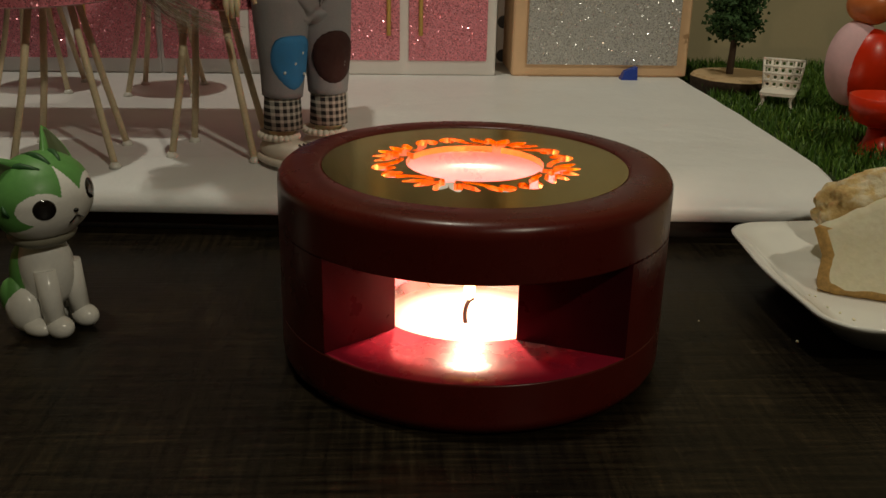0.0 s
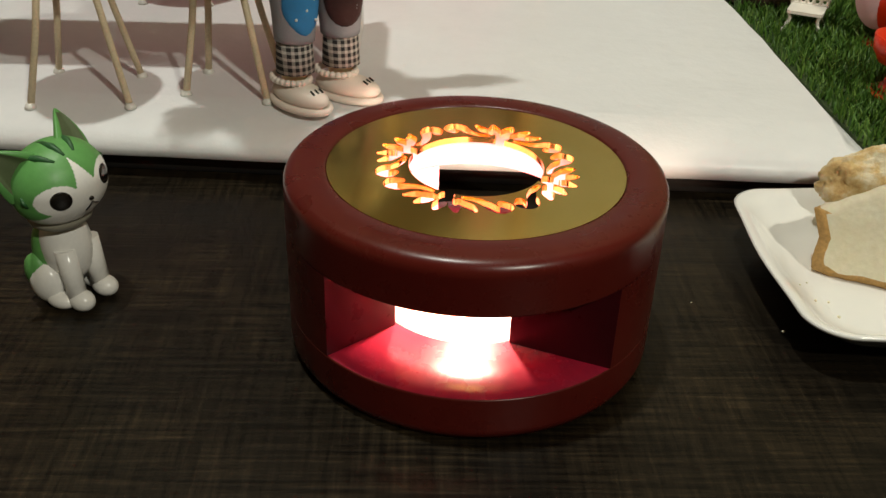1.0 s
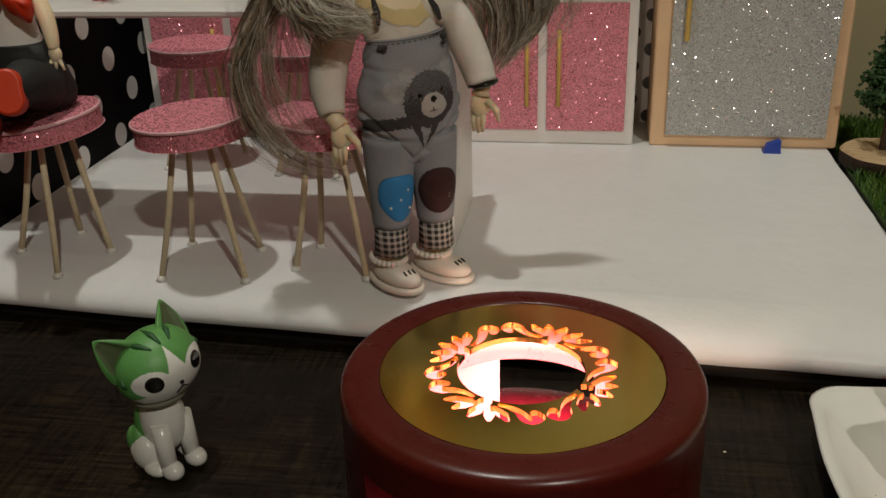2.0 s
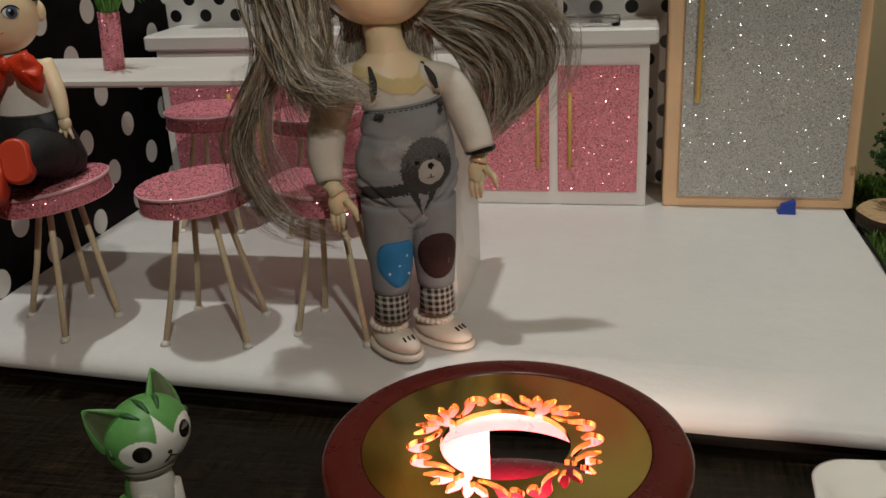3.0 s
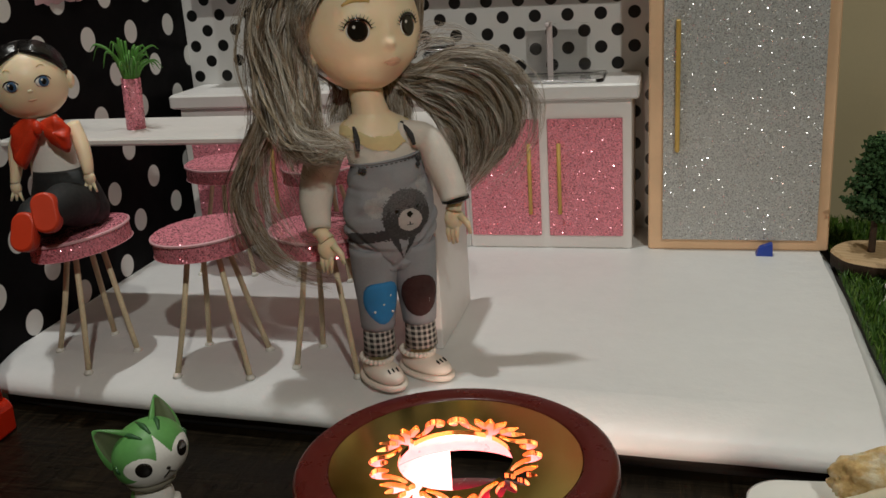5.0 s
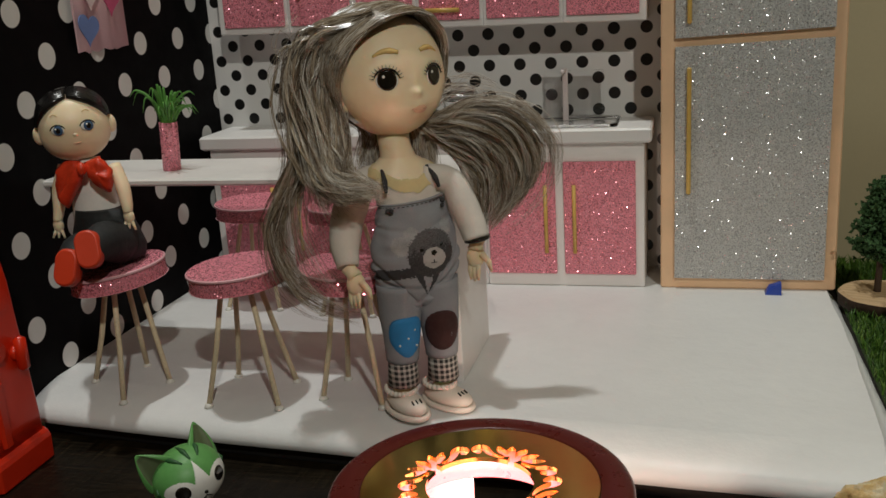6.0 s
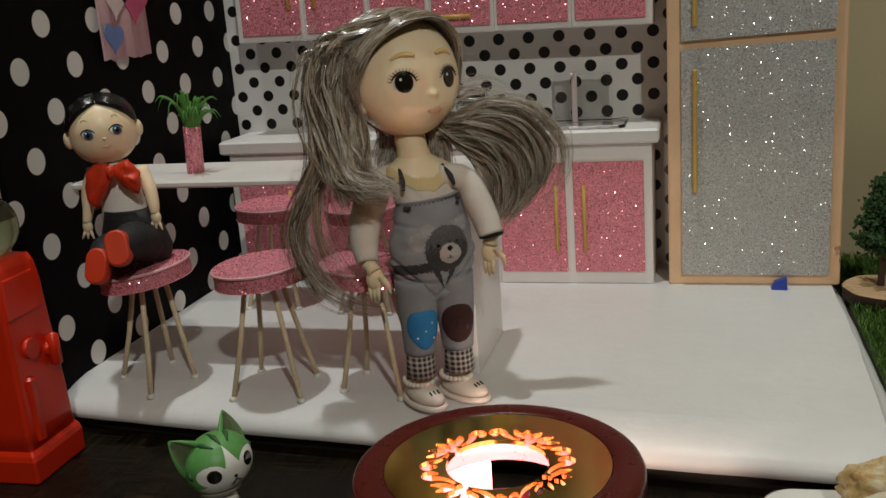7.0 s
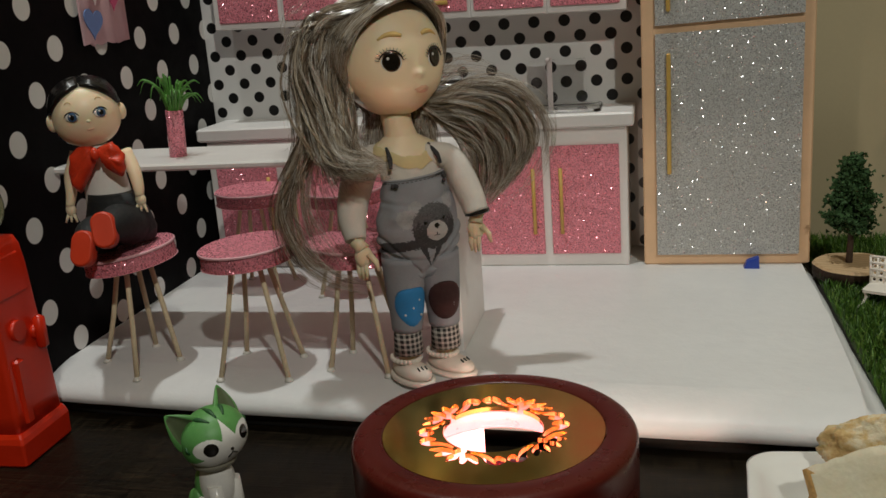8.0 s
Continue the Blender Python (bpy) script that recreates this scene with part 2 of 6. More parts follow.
PALE_FUR = surface("pale_grey_print", (0.40, 0.40, 0.41), 0.9, 0.25, 500, 1800, 0.0003, 0.4)
MUZZLE = surface("grey_print", (0.50, 0.46, 0.44), 0.9, 0.15, 300, 1500)
PATCH_BLUE = surface("blue_patch", (0.035, 0.25, 0.56), 0.85, 0.12, 200, 1500)
PATCH_BROWN = surface("brown_patch", (0.055, 0.018, 0.016), 0.85, 0.12, 200, 1500)
CUFF = checked()
SHOE = surface("cream_shoe_rubber", (0.82, 0.73, 0.64), 0.5, 0.06)
RED_CLOTH = surface("red_satin", (0.74, 0.050, 0.015), 0.38, 0.2, 200, 1500, 0.0004, 0.5)
BLACK_CLOTH = surface("black_cloth", (0.012, 0.014, 0.015), 0.7, 0.3, 200, 1500, 0.0004, 0.5)
RED_RUBBER = surface("red_rubber", (0.64, 0.05, 0.015), 0.42, 0.08)
RED_PLASTIC = surface("red_plastic", (0.70, 0.026, 0.004), 0.36, 0.08, 60, 500, 0.0002, 0.2, 0, 0.1)
GLOBE = glass("greenish_clear_plastic", (0.75, 0.9, 0.8), 0.08)
CLEAR = glass("clear_glass")
CAT_GREEN = surface("green_paint", (0.11, 0.32, 0.085), 0.45, 0.15, 150, 700)
CAT_DARK = surface("dark_green_paint", (0.025, 0.10, 0.03), 0.5)
CAT_EAR = surface("grey_green_paint", (0.105, 0.135, 0.065), 0.6)
CAT_GREY = surface("grey_collar_paint", (0.30, 0.28, 0.22), 0.55)
CERAMIC = surface("white_glaze", (0.80, 0.79, 0.75), 0.14, 0.04, 30, 400, 0.0002, 0.15, 0, 0.4)
CRUMB = crumb()
TOAST = toasted()
CRUST = surface("bread_crust", (0.54, 0.31, 0.10), 0.7, 0.35, 120, 700, 0.0006, 0.6)
ORANGE = surface("orange_plastic", (0.62, 0.17, 0.05), 0.35, 0.1)
PALE_PINK = surface("pale_pink_plastic", (0.72, 0.64, 0.63), 0.4, 0.08)
CHROME = surface("chrome", (0.75, 0.75, 0.75), 0.12, 0.05, metal=1.0)
BLUE = surface("blue_plastic", (0.015, 0.055, 0.36), 0.35)
BARK = surface("bark", (0.060, 0.036, 0.022), 0.85, 0.3, 200, 900, 0.0008, 0.7)
LEAF = surface("model_foliage", (0.026, 0.075, 0.016), 0.8, 0.45, 250, 1500, 0.0005, 0.6)
LEAF_PLANT = surface("grass_leaf", (0.10, 0.30, 0.05), 0.45, 0.25, 150)
SLICE = wood_slice()
TURF = surface("turf_backing", (0.035, 0.060, 0.012), 0.9, 0.3, 200)
LACE = surface("white_lace_plastic", (0.78, 0.74, 0.66), 0.5)
PINK_CLOTH = surface("pale_pink_cloth", (0.74, 0.48, 0.52), 0.8, 0.12, 90, 900)
HEART = surface("pink_heart_print", (0.60, 0.10, 0.22), 0.8, 0.12, 90, 900)
PALE_HEART = surface("pale_heart_print", (0.80, 0.66, 0.68), 0.8, 0.12, 90, 900)
HEART_BLUE = surface("blue_heart_print", (0.16, 0.25, 0.55), 0.8, 0.12, 90, 900)
DARK_BASE = surface("dark_cardboard", (0.018, 0.014, 0.011), 0.85, 0.3)


def grass_material():
    m = Nodes("grass_blades")
    r = m.add("ShaderNodeNewGeometry").outputs["Random Per Island"]
    m.set(Base_Color=m.ramp(r, (0.0, (0.025, 0.075, 0.008)), (0.6, (0.07, 0.17, 0.015)), (1.0, (0.15, 0.25, 0.04))), Roughness=0.55)
    return m.mat


GRASS = grass_material()

# ---- mesh helpers ----
RNG = random.Random(7)


def face(bm, verts, mat, smooth):
    try:
        f = bm.faces.new(verts)
    except ValueError:
        return None
    f.material_index, f.smooth = mat, smooth
    return f


def rings(bm, loops, mat=0, smooth=True, caps=True):
    """Skin between loops of points; each loop has the same count."""
    made = [[bm.verts.new(p) for p in loop] for loop in loops]
    n = len(made[0])
    for a, b in zip(made, made[1:]):
        for i in range(n):
            face(bm, (a[i], a[(i + 1) % n], b[(i + 1) % n], b[i]), mat, smooth)
    if caps:
        face(bm, made[0][::-1], mat, False)
        face(bm, made[-1], mat, False)
    return made


def box(bm, lo, hi, bevel=0.0, mat=0, m=None, smooth=False):
    """A block from corner to corner with chamfered upright and level edges."""
    (x0, y0, z0), (x1, y1, z1) = lo, hi
    b = min(bevel, (x1 - x0) / 2.2, (y1 - y0) / 2.2, (z1 - z0) / 2.2)

    def loop(z, inset):
        xa, xb, ya, yb = x0 + inset, x1 - inset, y0 + inset, y1 - inset
        if b <= 0:
            pts = [(xa, ya), (xb, ya), (xb, yb), (xa, yb)]
        else:
            c = b * 0.9
            pts = [(xa + c, ya), (xb - c, ya), (xb, ya + c), (xb, yb - c), (xb - c, yb), (xa + c, yb), (xa, yb - c), (xa, ya + c)]
        out = [Vector((x, y, z)) for x, y in pts]
        return [m @ p for p in out] if m else out

    if b <= 0:
        loops = [loop(z0, 0), loop(z1, 0)]
    else:
        loops = [loop(z0, b), loop(z0 + b, 0), loop(z1 - b, 0), loop(z1, b)]
    rings(bm, loops, mat, smooth)


def lathe(bm, profile, n=48, m=None, mat=0, smooth=True, caps=True):
    m = m or Matrix()
    loops = [[m @ Vector((r * math.cos(2 * math.pi * i / n), r * math.sin(2 * math.pi * i / n), z)) for i in range(n)] for r, z in profile]
    return rings(bm, loops, mat, smooth, caps)


def blob(bm, centre, radii, rot=None, mat=0, n=24, k=14, power=1.0):
    """An egg-like rounded form."""
    rot = rot or Matrix()
    m = Matrix.Translation(centre) @ rot.to_4x4()
    rx, ry, rz = radii
    loops = []
    for j in range(k + 1):
        a = math.pi * (0.02 + 0.96 * j / k) - math.pi / 2
        r = math.cos(a) ** power
        loops.append([m @ Vector((rx * r * math.cos(2 * math.pi * i / n), ry * r * math.sin(2 * math.pi * i / n), rz * math.sin(a))) for i in range(n)])
    rings(bm, loops, mat)


def spline(points, steps):
    """Points of a Catmull-Rom curve through the given ones."""
    p = [Vector(q) for q in points]
    p = [p[0] * 2 - p[1]] + p + [p[-1] * 2 - p[-2]]
    out = []
    for i in range(1, len(p) - 2):
        for s in range(steps):
            t = s / steps
            a, b, c, d = p[i - 1:i + 3]
            out.append(0.5 * (2 * b + (c - a) * t + (2 * a - 5 * b + 4 * c - d) * t * t + (3 * b - a - 3 * c + d) * t ** 3))
    return out + [p[-2]]


def tube(bm, points, radii, n=10, mat=0, flat=1.0, caps=True, smooth=True):
    """A tube along points; radii: one number or one for each point; flat squeezes it across."""
    pts = [Vector(p) for p in points]
    if not isinstance(radii, (list, tuple)):
        radii = [radii] * len(pts)
    if len(radii) != len(pts):
        radii = [float(np.interp(i / (len(pts) - 1) * (len(radii) - 1), range(len(radii)), radii)) for i in range(len(pts))]
    side = None
    loops = []
    for i, p in enumerate(pts):
        d = (pts[min(i + 1, len(pts) - 1)] - pts[max(i - 1, 0)]).normalized()
        if side is None:
            side = d.orthogonal().normalized()
        side = (side - d * side.dot(d)).normalized()
        up = d.cross(side)
        loops.append([p + radii[i] * (math.cos(2 * math.pi * j / n) * side + flat * math.sin(2 * math.pi * j / n) * up) for j in range(n)])
    rings(bm, loops, mat, smooth, caps)


def prism(bm, poly, z0, z1, m=None, mat=0, bevel=0.0, smooth=False):
    """An outline of (x, y) pulled from z0 to z1, with its rims rounded off."""
    m = m or Matrix()
    c = Vector((sum(p[0] for p in poly) / len(poly), sum(p[1] for p in poly) / len(poly)))

    def loop(z, inset):
        out = []
        for p in poly:
            v = Vector(p) - c
            v = v * max(0.0, 1 - inset / max(v.length, 1e-6)) + c
            out.append(m @ Vector((v.x, v.y, z)))
        return out

    if bevel:
        loops = [loop(z0, bevel), loop(z0 + bevel * 0.3, bevel * 0.3), loop(z0 + bevel, 0), loop(z1 - bevel, 0), loop(z1 - bevel * 0.3, bevel * 0.3), loop(z1, bevel)]
    else:
        loops = [loop(z0, 0), loop(z1, 0)]
    rings(bm, loops, mat, smooth)


def arc(r, a0, a1, n):
    return [(r * math.cos(radians(a0 + (a1 - a0) * i / n)), r * math.sin(radians(a0 + (a1 - a0) * i / n))) for i in range(n + 1)]


def round_rect(x0, x1, y0, y1, r, n=6, bulge=0.0):
    pts = []
    for cx, cy, a in ((x1 - r, y1 - r, 0), (x0 + r, y1 - r, 90), (x0 + r, y0 + r, 180), (x1 - r, y0 + r, 270)):
        pts += [(cx + r * math.cos(radians(a + 90 * i / n)), cy + r * math.sin(radians(a + 90 * i / n))) for i in range(n + 1)]
    return pts


def heart(size):
    out = []
    for i in range(28):
        t = 2 * math.pi * i / 28
        out.append((size * 16 * math.sin(t) ** 3 / 17, size * (13 * math.cos(t) - 5 * math.cos(2 * t) - 2 * math.cos(3 * t) - math.cos(4 * t)) / 17))
    return out


def mesh(bm, name, mats, tidy=True):
    if tidy:
        bmesh.ops.recalc_face_normals(bm, faces=bm.faces)
    data = bpy.data.meshes.new(name)
    bm.to_mesh(data)
    bm.free()
    for mat in mats if isinstance(mats, (list, tuple)) else [mats]:
        data.materials.append(mat)
    return data


def thing(name, place, label, category, group="", kind=""):
    ob = new(name)
    ob.empty_display_size = 0.005
    ob.matrix_basis = Matrix.Translation(place)
    return tagged(ob, label, category, group, kind)


def part(name, bm, mats, parent, label=""):
    """One mesh under a thing or a part; the bmesh is in the world's metres."""
    ob = new(name, mesh(bm, name, mats))
    bpy.context.view_layer.update()
    ob.parent = parent
    ob.matrix_parent_inverse = parent.matrix_world.inverted()
    return tagged(ob, label)


def solid(name, bm, mats, label, category, group="", kind="", tidy=True):
    return tagged(new(name, mesh(bm, name, mats, tidy)), label, category, group, kind)


def B():
    return bmesh.new()


# ---- the room ----
bm = B(); box(bm, (-2.6, -3.4, -0.78), (2.6, 0.604, -0.735))
solid("floor", bm, BARK, "plain dark brown floor of the room below the table", "floor", kind="structure")
bm = B(); box(bm, (-2.6, 0.604, -0.78), (2.6, 0.70, 2.15))
solid("wall_north", bm, ROOM, "olive beige painted room wall behind the doll kitchen", "wall", kind="structure")
bm = B(); box(bm, (-2.6, -3.5, -0.78), (2.6, -3.4, 2.15))
solid("wall_south", bm, ROOM, "olive beige painted room wall", "wall", kind="structure")
bm = B(); box(bm, (-2.7, -3.5, -0.78), (-2.6, 0.70, 2.15))
solid("wall_west", bm, ROOM, "olive beige painted room wall", "wall", kind="structure")
bm = B(); box(bm, (2.6, -3.5, -0.78), (2.7, 0.70, 2.15))
solid("wall_east", bm, ROOM, "olive beige painted room wall", "wall", kind="structure")
bm = B(); box(bm, (-2.7, -3.5, 2.15), (2.7, 0.70, 2.2))
solid("ceiling", bm, CEILING, "plain white ceiling", "ceiling", kind="structure")

table = thing("table", (0.05, 0.2, -0.735), "dark brown wood table under the doll kitchen", "table")
bm = B(); box(bm, (-0.70, -0.25, -0.03), (0.80, 0.6, 0.0), 0.003)
part("tabletop", bm, TABLE, table)
for x in (-0.62, 0.72):
    for y in (-0.18, 0.53):
        bm = B(); box(bm, (x - 0.025, y - 0.025, -0.735), (x + 0.025, y + 0.025, -0.03), 0.003)
        part("leg", bm, TABLE, table)

# ---- the doll kitchen's shell ----
FLOOR = 0.021
SLOPE = ((0.0075, 0.0012), (0.0081, 0.0002), (0.0108, 0.0), (0.0134, 0.0014), (0.0158, 0.0044), (0.0180, 0.0098), (0.0197, 0.0170), (FLOOR, 0.0270))
lip = lambda x: 0.3088 - 0.052 * x + 0.107 * max(0.0, -x) ** 2
ground = lambda x, y: float(np.interp(y - lip(x), [o for _, o in SLOPE[2:]], [z for z, _ in SLOPE[2:]]))
bm = B(); box(bm, (-0.214, 0.345, 0.0), (0.184, 0.598, 0.0073), 0.001); box(bm, (0.1842, 0.310, 0.0), (0.330, 0.598, 0.0125), 0.001)
loops = []
for i in range(17):
    x = -0.214 + 0.398 * i / 16
    y0 = lip(x) + 0.006
    loops.append([Vector((x, y0, 0.0001)), Vector((x, y0, 0.0073)), Vector((x, 0.3448, 0.0073)), Vector((x, 0.3448, 0.0001))])
rings(bm, loops, 0, True)
solid("base_block", bm, [DARK_BASE], "dark base that lifts the white floor board", "base")

bm = B()
front = [(x, lip(x) + 0.0008 * noise.noise(Vector((x * 24, 2, 0)))) for x in np.linspace(-0.222, 0.188, 41)]
side = [(0.1876 + 0.0014 * math.sin(3.1 * k) + 0.0036 * max(0.0, 1 - 2.2 * k) + 0.0006 * noise.noise(Vector((k * 9, 7, 0))), 0.306 + 0.222 * k) for k in np.linspace(0, 1, 24)]
loops = []
for z, o in SLOPE:
    loops.append([Vector((min(x, 0.188 - min(o, 0.0078) * 1.3), y + o + 0.0004 * noise.noise(Vector((x * 60, z * 90, 5))), z)) for x, y in front] + [Vector((x - min(o, 0.0078) * (0.9 + 0.6 * max(0.0, 1 - (y - 0.306) / 0.12)), y + max(0, o - 0.004) * max(0.0, 1 - (y - 0.306) / 0.08), z)) for x, y in side] + [Vector((0.180, 0.566, z)), Vector((-0.222, 0.572, z))])
rings(bm, loops, 0, True)
solid("floor_board", bm, BOARD, "white paper-covered foam board floor of the doll kitchen", "floor", kind="structure")

bm = B(); box(bm, (-0.2225, 0.318, 0.0135), (-0.2185, 0.575, 0.32), 0.0004)
solid("wall_left", bm, BLACK_DOTS, "black paper wall printed with white polka dots", "wall", kind="structure")
bm = B(); box(bm, (-0.2185, 0.5655, FLOOR), (0.178, 0.569, 0.32), 0.0004)
solid("wall_back", bm, WHITE_DOTS, "white paper wall printed with black polka dots", "wall", kind="structure")


# ---- kitchen units ----
def lower_cabinets():
    edges = (-0.2020, -0.1540, -0.1065, -0.0605, -0.0205, 0.0260, 0.0735)
    for a, b in zip(edges[::2], edges[2::2]):
        x0, x1 = a - 0.0035, b + 0.0035
        if a > -0.15:
            x0 = a
        if b < 0.05:
            x1 = b
        unit = thing("base_cabinet", ((x0 + x1) / 2, 0.54, FLOOR), "white card base cabinet with pink glitter doors", "cabinet", "base cabinets in a row")
        bm = B(); box(bm, (x0, 0.5205, FLOOR), (x1 - 0.0002, 0.565, 0.1105), 0.0006)
        part("body", bm, PAPER, unit)
        mid = edges[edges.index(a) + 1]
        for d0, d1, side in ((a + 0.0018, mid - 0.0025, 1), (mid + 0.0025, b - 0.0018, -1)):
            bm = B(); box(bm, (d0, 0.5188, 0.0292), (d1, 0.5203, 0.0998), 0.0004)
            door = part("door", bm, PINK, unit, "pink glitter door")
            hx = d1 - 0.006 if side > 0 else d0 + 0.0065
            bm = B(); tube(bm, [(hx, 0.5178, 0.043), (hx, 0.5176, 0.064), (hx, 0.5178, 0.0855)], 0.0012, 8)
            part("handle", bm, GOLD_STICK, door, "gold stick handle")


lower_cabinets()
top = thing("worktop", (-0.06, 0.54, 0.1108), "white card worktop over the pink cabinets", "worktop")
bm = B(); box(bm, (-0.2105, 0.5165, 0.1108), (0.0812, 0.5650, 0.1196), 0.0012)
part("slab", bm, PAPER, top)
sink = thing("kitchen_sink", (0.026, 0.54, 0.1198), "shallow clear plastic sink set in the worktop", "sink")
bm = B()
rings(bm, [[Vector((x, y, z)) for x, y in round_rect(-0.009 + o, 0.061 - o, 0.5225 + o, 0.5615 - o, 0.004, 3)] for z, o in ((0.1197, 0.0), (0.1215, 0.0004), (0.1215, 0.0018), (0.1201, 0.0026))])
part("basin", bm, CLEAR, sink)
tap = thing("tap", (0.027, 0.552, 0.1196), "thin pale pink plastic tap standing behind the sink", "tap")
bm = B(); box(bm, (0.0252, 0.5512, 0.1197), (0.0288, 0.5532, 0.1525), 0.0006)
part("post", bm, PALE_PINK, tap)
bm = B(); box(bm, (0.0258, 0.5410, 0.1500), (0.0282, 0.5512, 0.1525), 0.0006)
part("spout", bm, PALE_PINK, tap)

sheet = thing("splash_sheet", (0.026, 0.560, 0.1198), "clear plastic sheet standing behind the sink", "sheet")
bm = B(); box(bm, (0.0130, 0.5600, 0.1218), (0.0500, 0.5605, 0.1500), 0.0001)
part("pane", bm, CLEAR, sheet)

jar = thing("glass_jar", (-0.038, 0.542, 0.1198), "small clear glass jar with a metal clasp", "jar")
jm = Matrix.Translation((-0.038, 0.542, 0))
bm = B(); lathe(bm, [(0.009, 0.1197), (0.0108, 0.121), (0.0108, 0.137), (0.009, 0.1392), (0.008, 0.1385), (0.0098, 0.136), (0.0098, 0.122), (0.001, 0.1212)], 28, jm)
part("body", bm, CLEAR, jar)
bm = B(); lathe(bm, [(0.0094, 0.1394), (0.0100, 0.1402), (0.0098, 0.1425), (0.0070, 0.1448), (0.001, 0.1452)], 28, jm)
part("lid", bm, CLEAR, jar)
bm = B()
tube(bm, [(-0.038 + 0.0104 * math.cos(a), 0.542 + 0.0104 * math.sin(a), 0.1400) for a in np.linspace(0, 2 * math.pi, 25)], 0.0009, 6, caps=False)
tube(bm, [(-0.038 + 0.0106 * math.cos(a), 0.542 + 0.0106 * math.sin(a), 0.1362) for a in np.linspace(0, 2 * math.pi, 25)], 0.0008, 6, caps=False)
tube(bm, spline([(-0.028, 0.540, 0.1400), (-0.0235, 0.539, 0.1385), (-0.0205, 0.539, 0.1365), (-0.0190, 0.539, 0.1388), (-0.0225, 0.539, 0.1412)], 5), 0.0005, 6)
tube(bm, spline([(-0.048, 0.538, 0.1400), (-0.0485, 0.536, 0.1455), (-0.038, 0.534, 0.1475), (-0.0285, 0.536, 0.1455), (-0.028, 0.538, 0.1400)], 5), 0.0005, 6)
part("clasp", bm, CHROME, jar, "bent metal wire clasp")


def upper_cabinets():
    edges = (-0.1950, -0.1482, -0.1035, -0.0625, -0.0202, 0.0285, 0.0755)
    lift = lambda x: 0.1835 - 0.0035 * (x + 0.195) / 0.27
    for k, (a, b) in enumerate(zip(edges, edges[1:])):
        x0 = a - (0.002 if k == 0 else 0.0)
        x1 = b + (0.002 if k == 5 else -0.0002)
        z = lift((a + b) / 2)
        unit = thing("wall_cabinet", ((a + b) / 2, 0.55, z), "white card wall cabinet with a pink glitter door", "cabinet", "wall cabinets in a row")
        tilt = Matrix.Translation((a, 0, z)) @ pose(0, 0, 0, 0, 0.74, 0) @ Matrix.Translation((-a, 0, -z))
        bm = B(); box(bm, (x0, 0.5395, z), (x1, 0.5655, z + 0.075), 0.0006, 0, tilt)
        part("body", bm, PAPER, unit)
        bm = B(); box(bm, (a + 0.0022, 0.5380, z + 0.0045), (b - 0.0022, 0.5393, z + 0.0705), 0.0004, 0, tilt)
        door = part("door", bm, PINK, unit, "pink glitter door")
        if k in (0, 1):
            hx = b - 0.0095 if k == 0 else a + 0.0090
            bm = B(); tube(bm, [(hx, 0.5368, z + 0.0205), (hx + 0.0004, 0.5366, z + 0.056)], 0.0013, 8)
            part("handle", bm, GOLD_STICK, door, "gold stick handle")
        if k == 3:
            bm = B(); tube(bm, [(-0.0560, 0.5368, z + 0.0105), (-0.0345, 0.5366, z + 0.0100)], 0.0014, 8)
            part("handle", bm, GOLD_STICK, door, "gold stick handle")


upper_cabinets()

fridge = thing("refrigerator", (0.136, 0.54, FLOOR), "peach card toy refrigerator with silver glitter doors", "refrigerator")
bm = B(); box(bm, (0.0862, 0.5205, FLOOR), (0.1857, 0.5640, 0.262), 0.0009)
part("body", bm, PEACH, fridge)
for z0, z1, h0, h1 in ((0.0280, 0.1648, 0.0800, 0.1535), (0.1697, 0.2550, 0.1775, 0.2150)):
    bm = B()
    dz0, dz1 = (0.0026, 0.0) if z0 > 0.1 else (0.0, 0.0020)
    panel = [(0.0944, z0), (0.1790, z0 + dz0), (0.1790, z1 + dz1), (0.0944, z1)]
    rings(bm, [[Vector((x, y, z)) for x, z in panel] for y in (0.5203, 0.5180)], 0, False)
    door = part("door", bm, SILVER, fridge, "silver glitter door")
    bm = B(); box(bm, (0.1008, 0.5148, h0), (0.1034, 0.5176, h1), 0.0007)
    part("handle", bm, GOLD_STICK, door, "gold wooden stick handle")

bm = B()
rings(bm, [[Vector(p) for p in ((0.1462, 0.5100, FLOOR), (0.1552, 0.5095, FLOOR), (0.1552, 0.5160, FLOOR), (0.1462, 0.5165, FLOOR))],
           [Vector(p) for p in ((0.1480, 0.5110, FLOOR + 0.0045), (0.1550, 0.5104, FLOOR + 0.0072), (0.1548, 0.5150, FLOOR + 0.0072), (0.1482, 0.5155, FLOOR + 0.0045))]], 0, False)
solid("toy_block", bm, BLUE, "small blue plastic wedge lying on the white floor", "toy block")

bar = thing("bar_counter", (-0.11, 0.395, FLOOR), "white card bar counter fixed to the dotted wall", "counter")
bm = B(); box(bm, (-0.2180, 0.3660, 0.1195), (0.0000, 0.4210, 0.1232), 0.0010)
part("top", bm, PAPER, bar)
bm = B(); box(bm, (-0.0055, 0.3670, FLOOR), (-0.0018, 0.4285, 0.1194), 0.0006)
part("end_panel", bm, PAPER, bar)


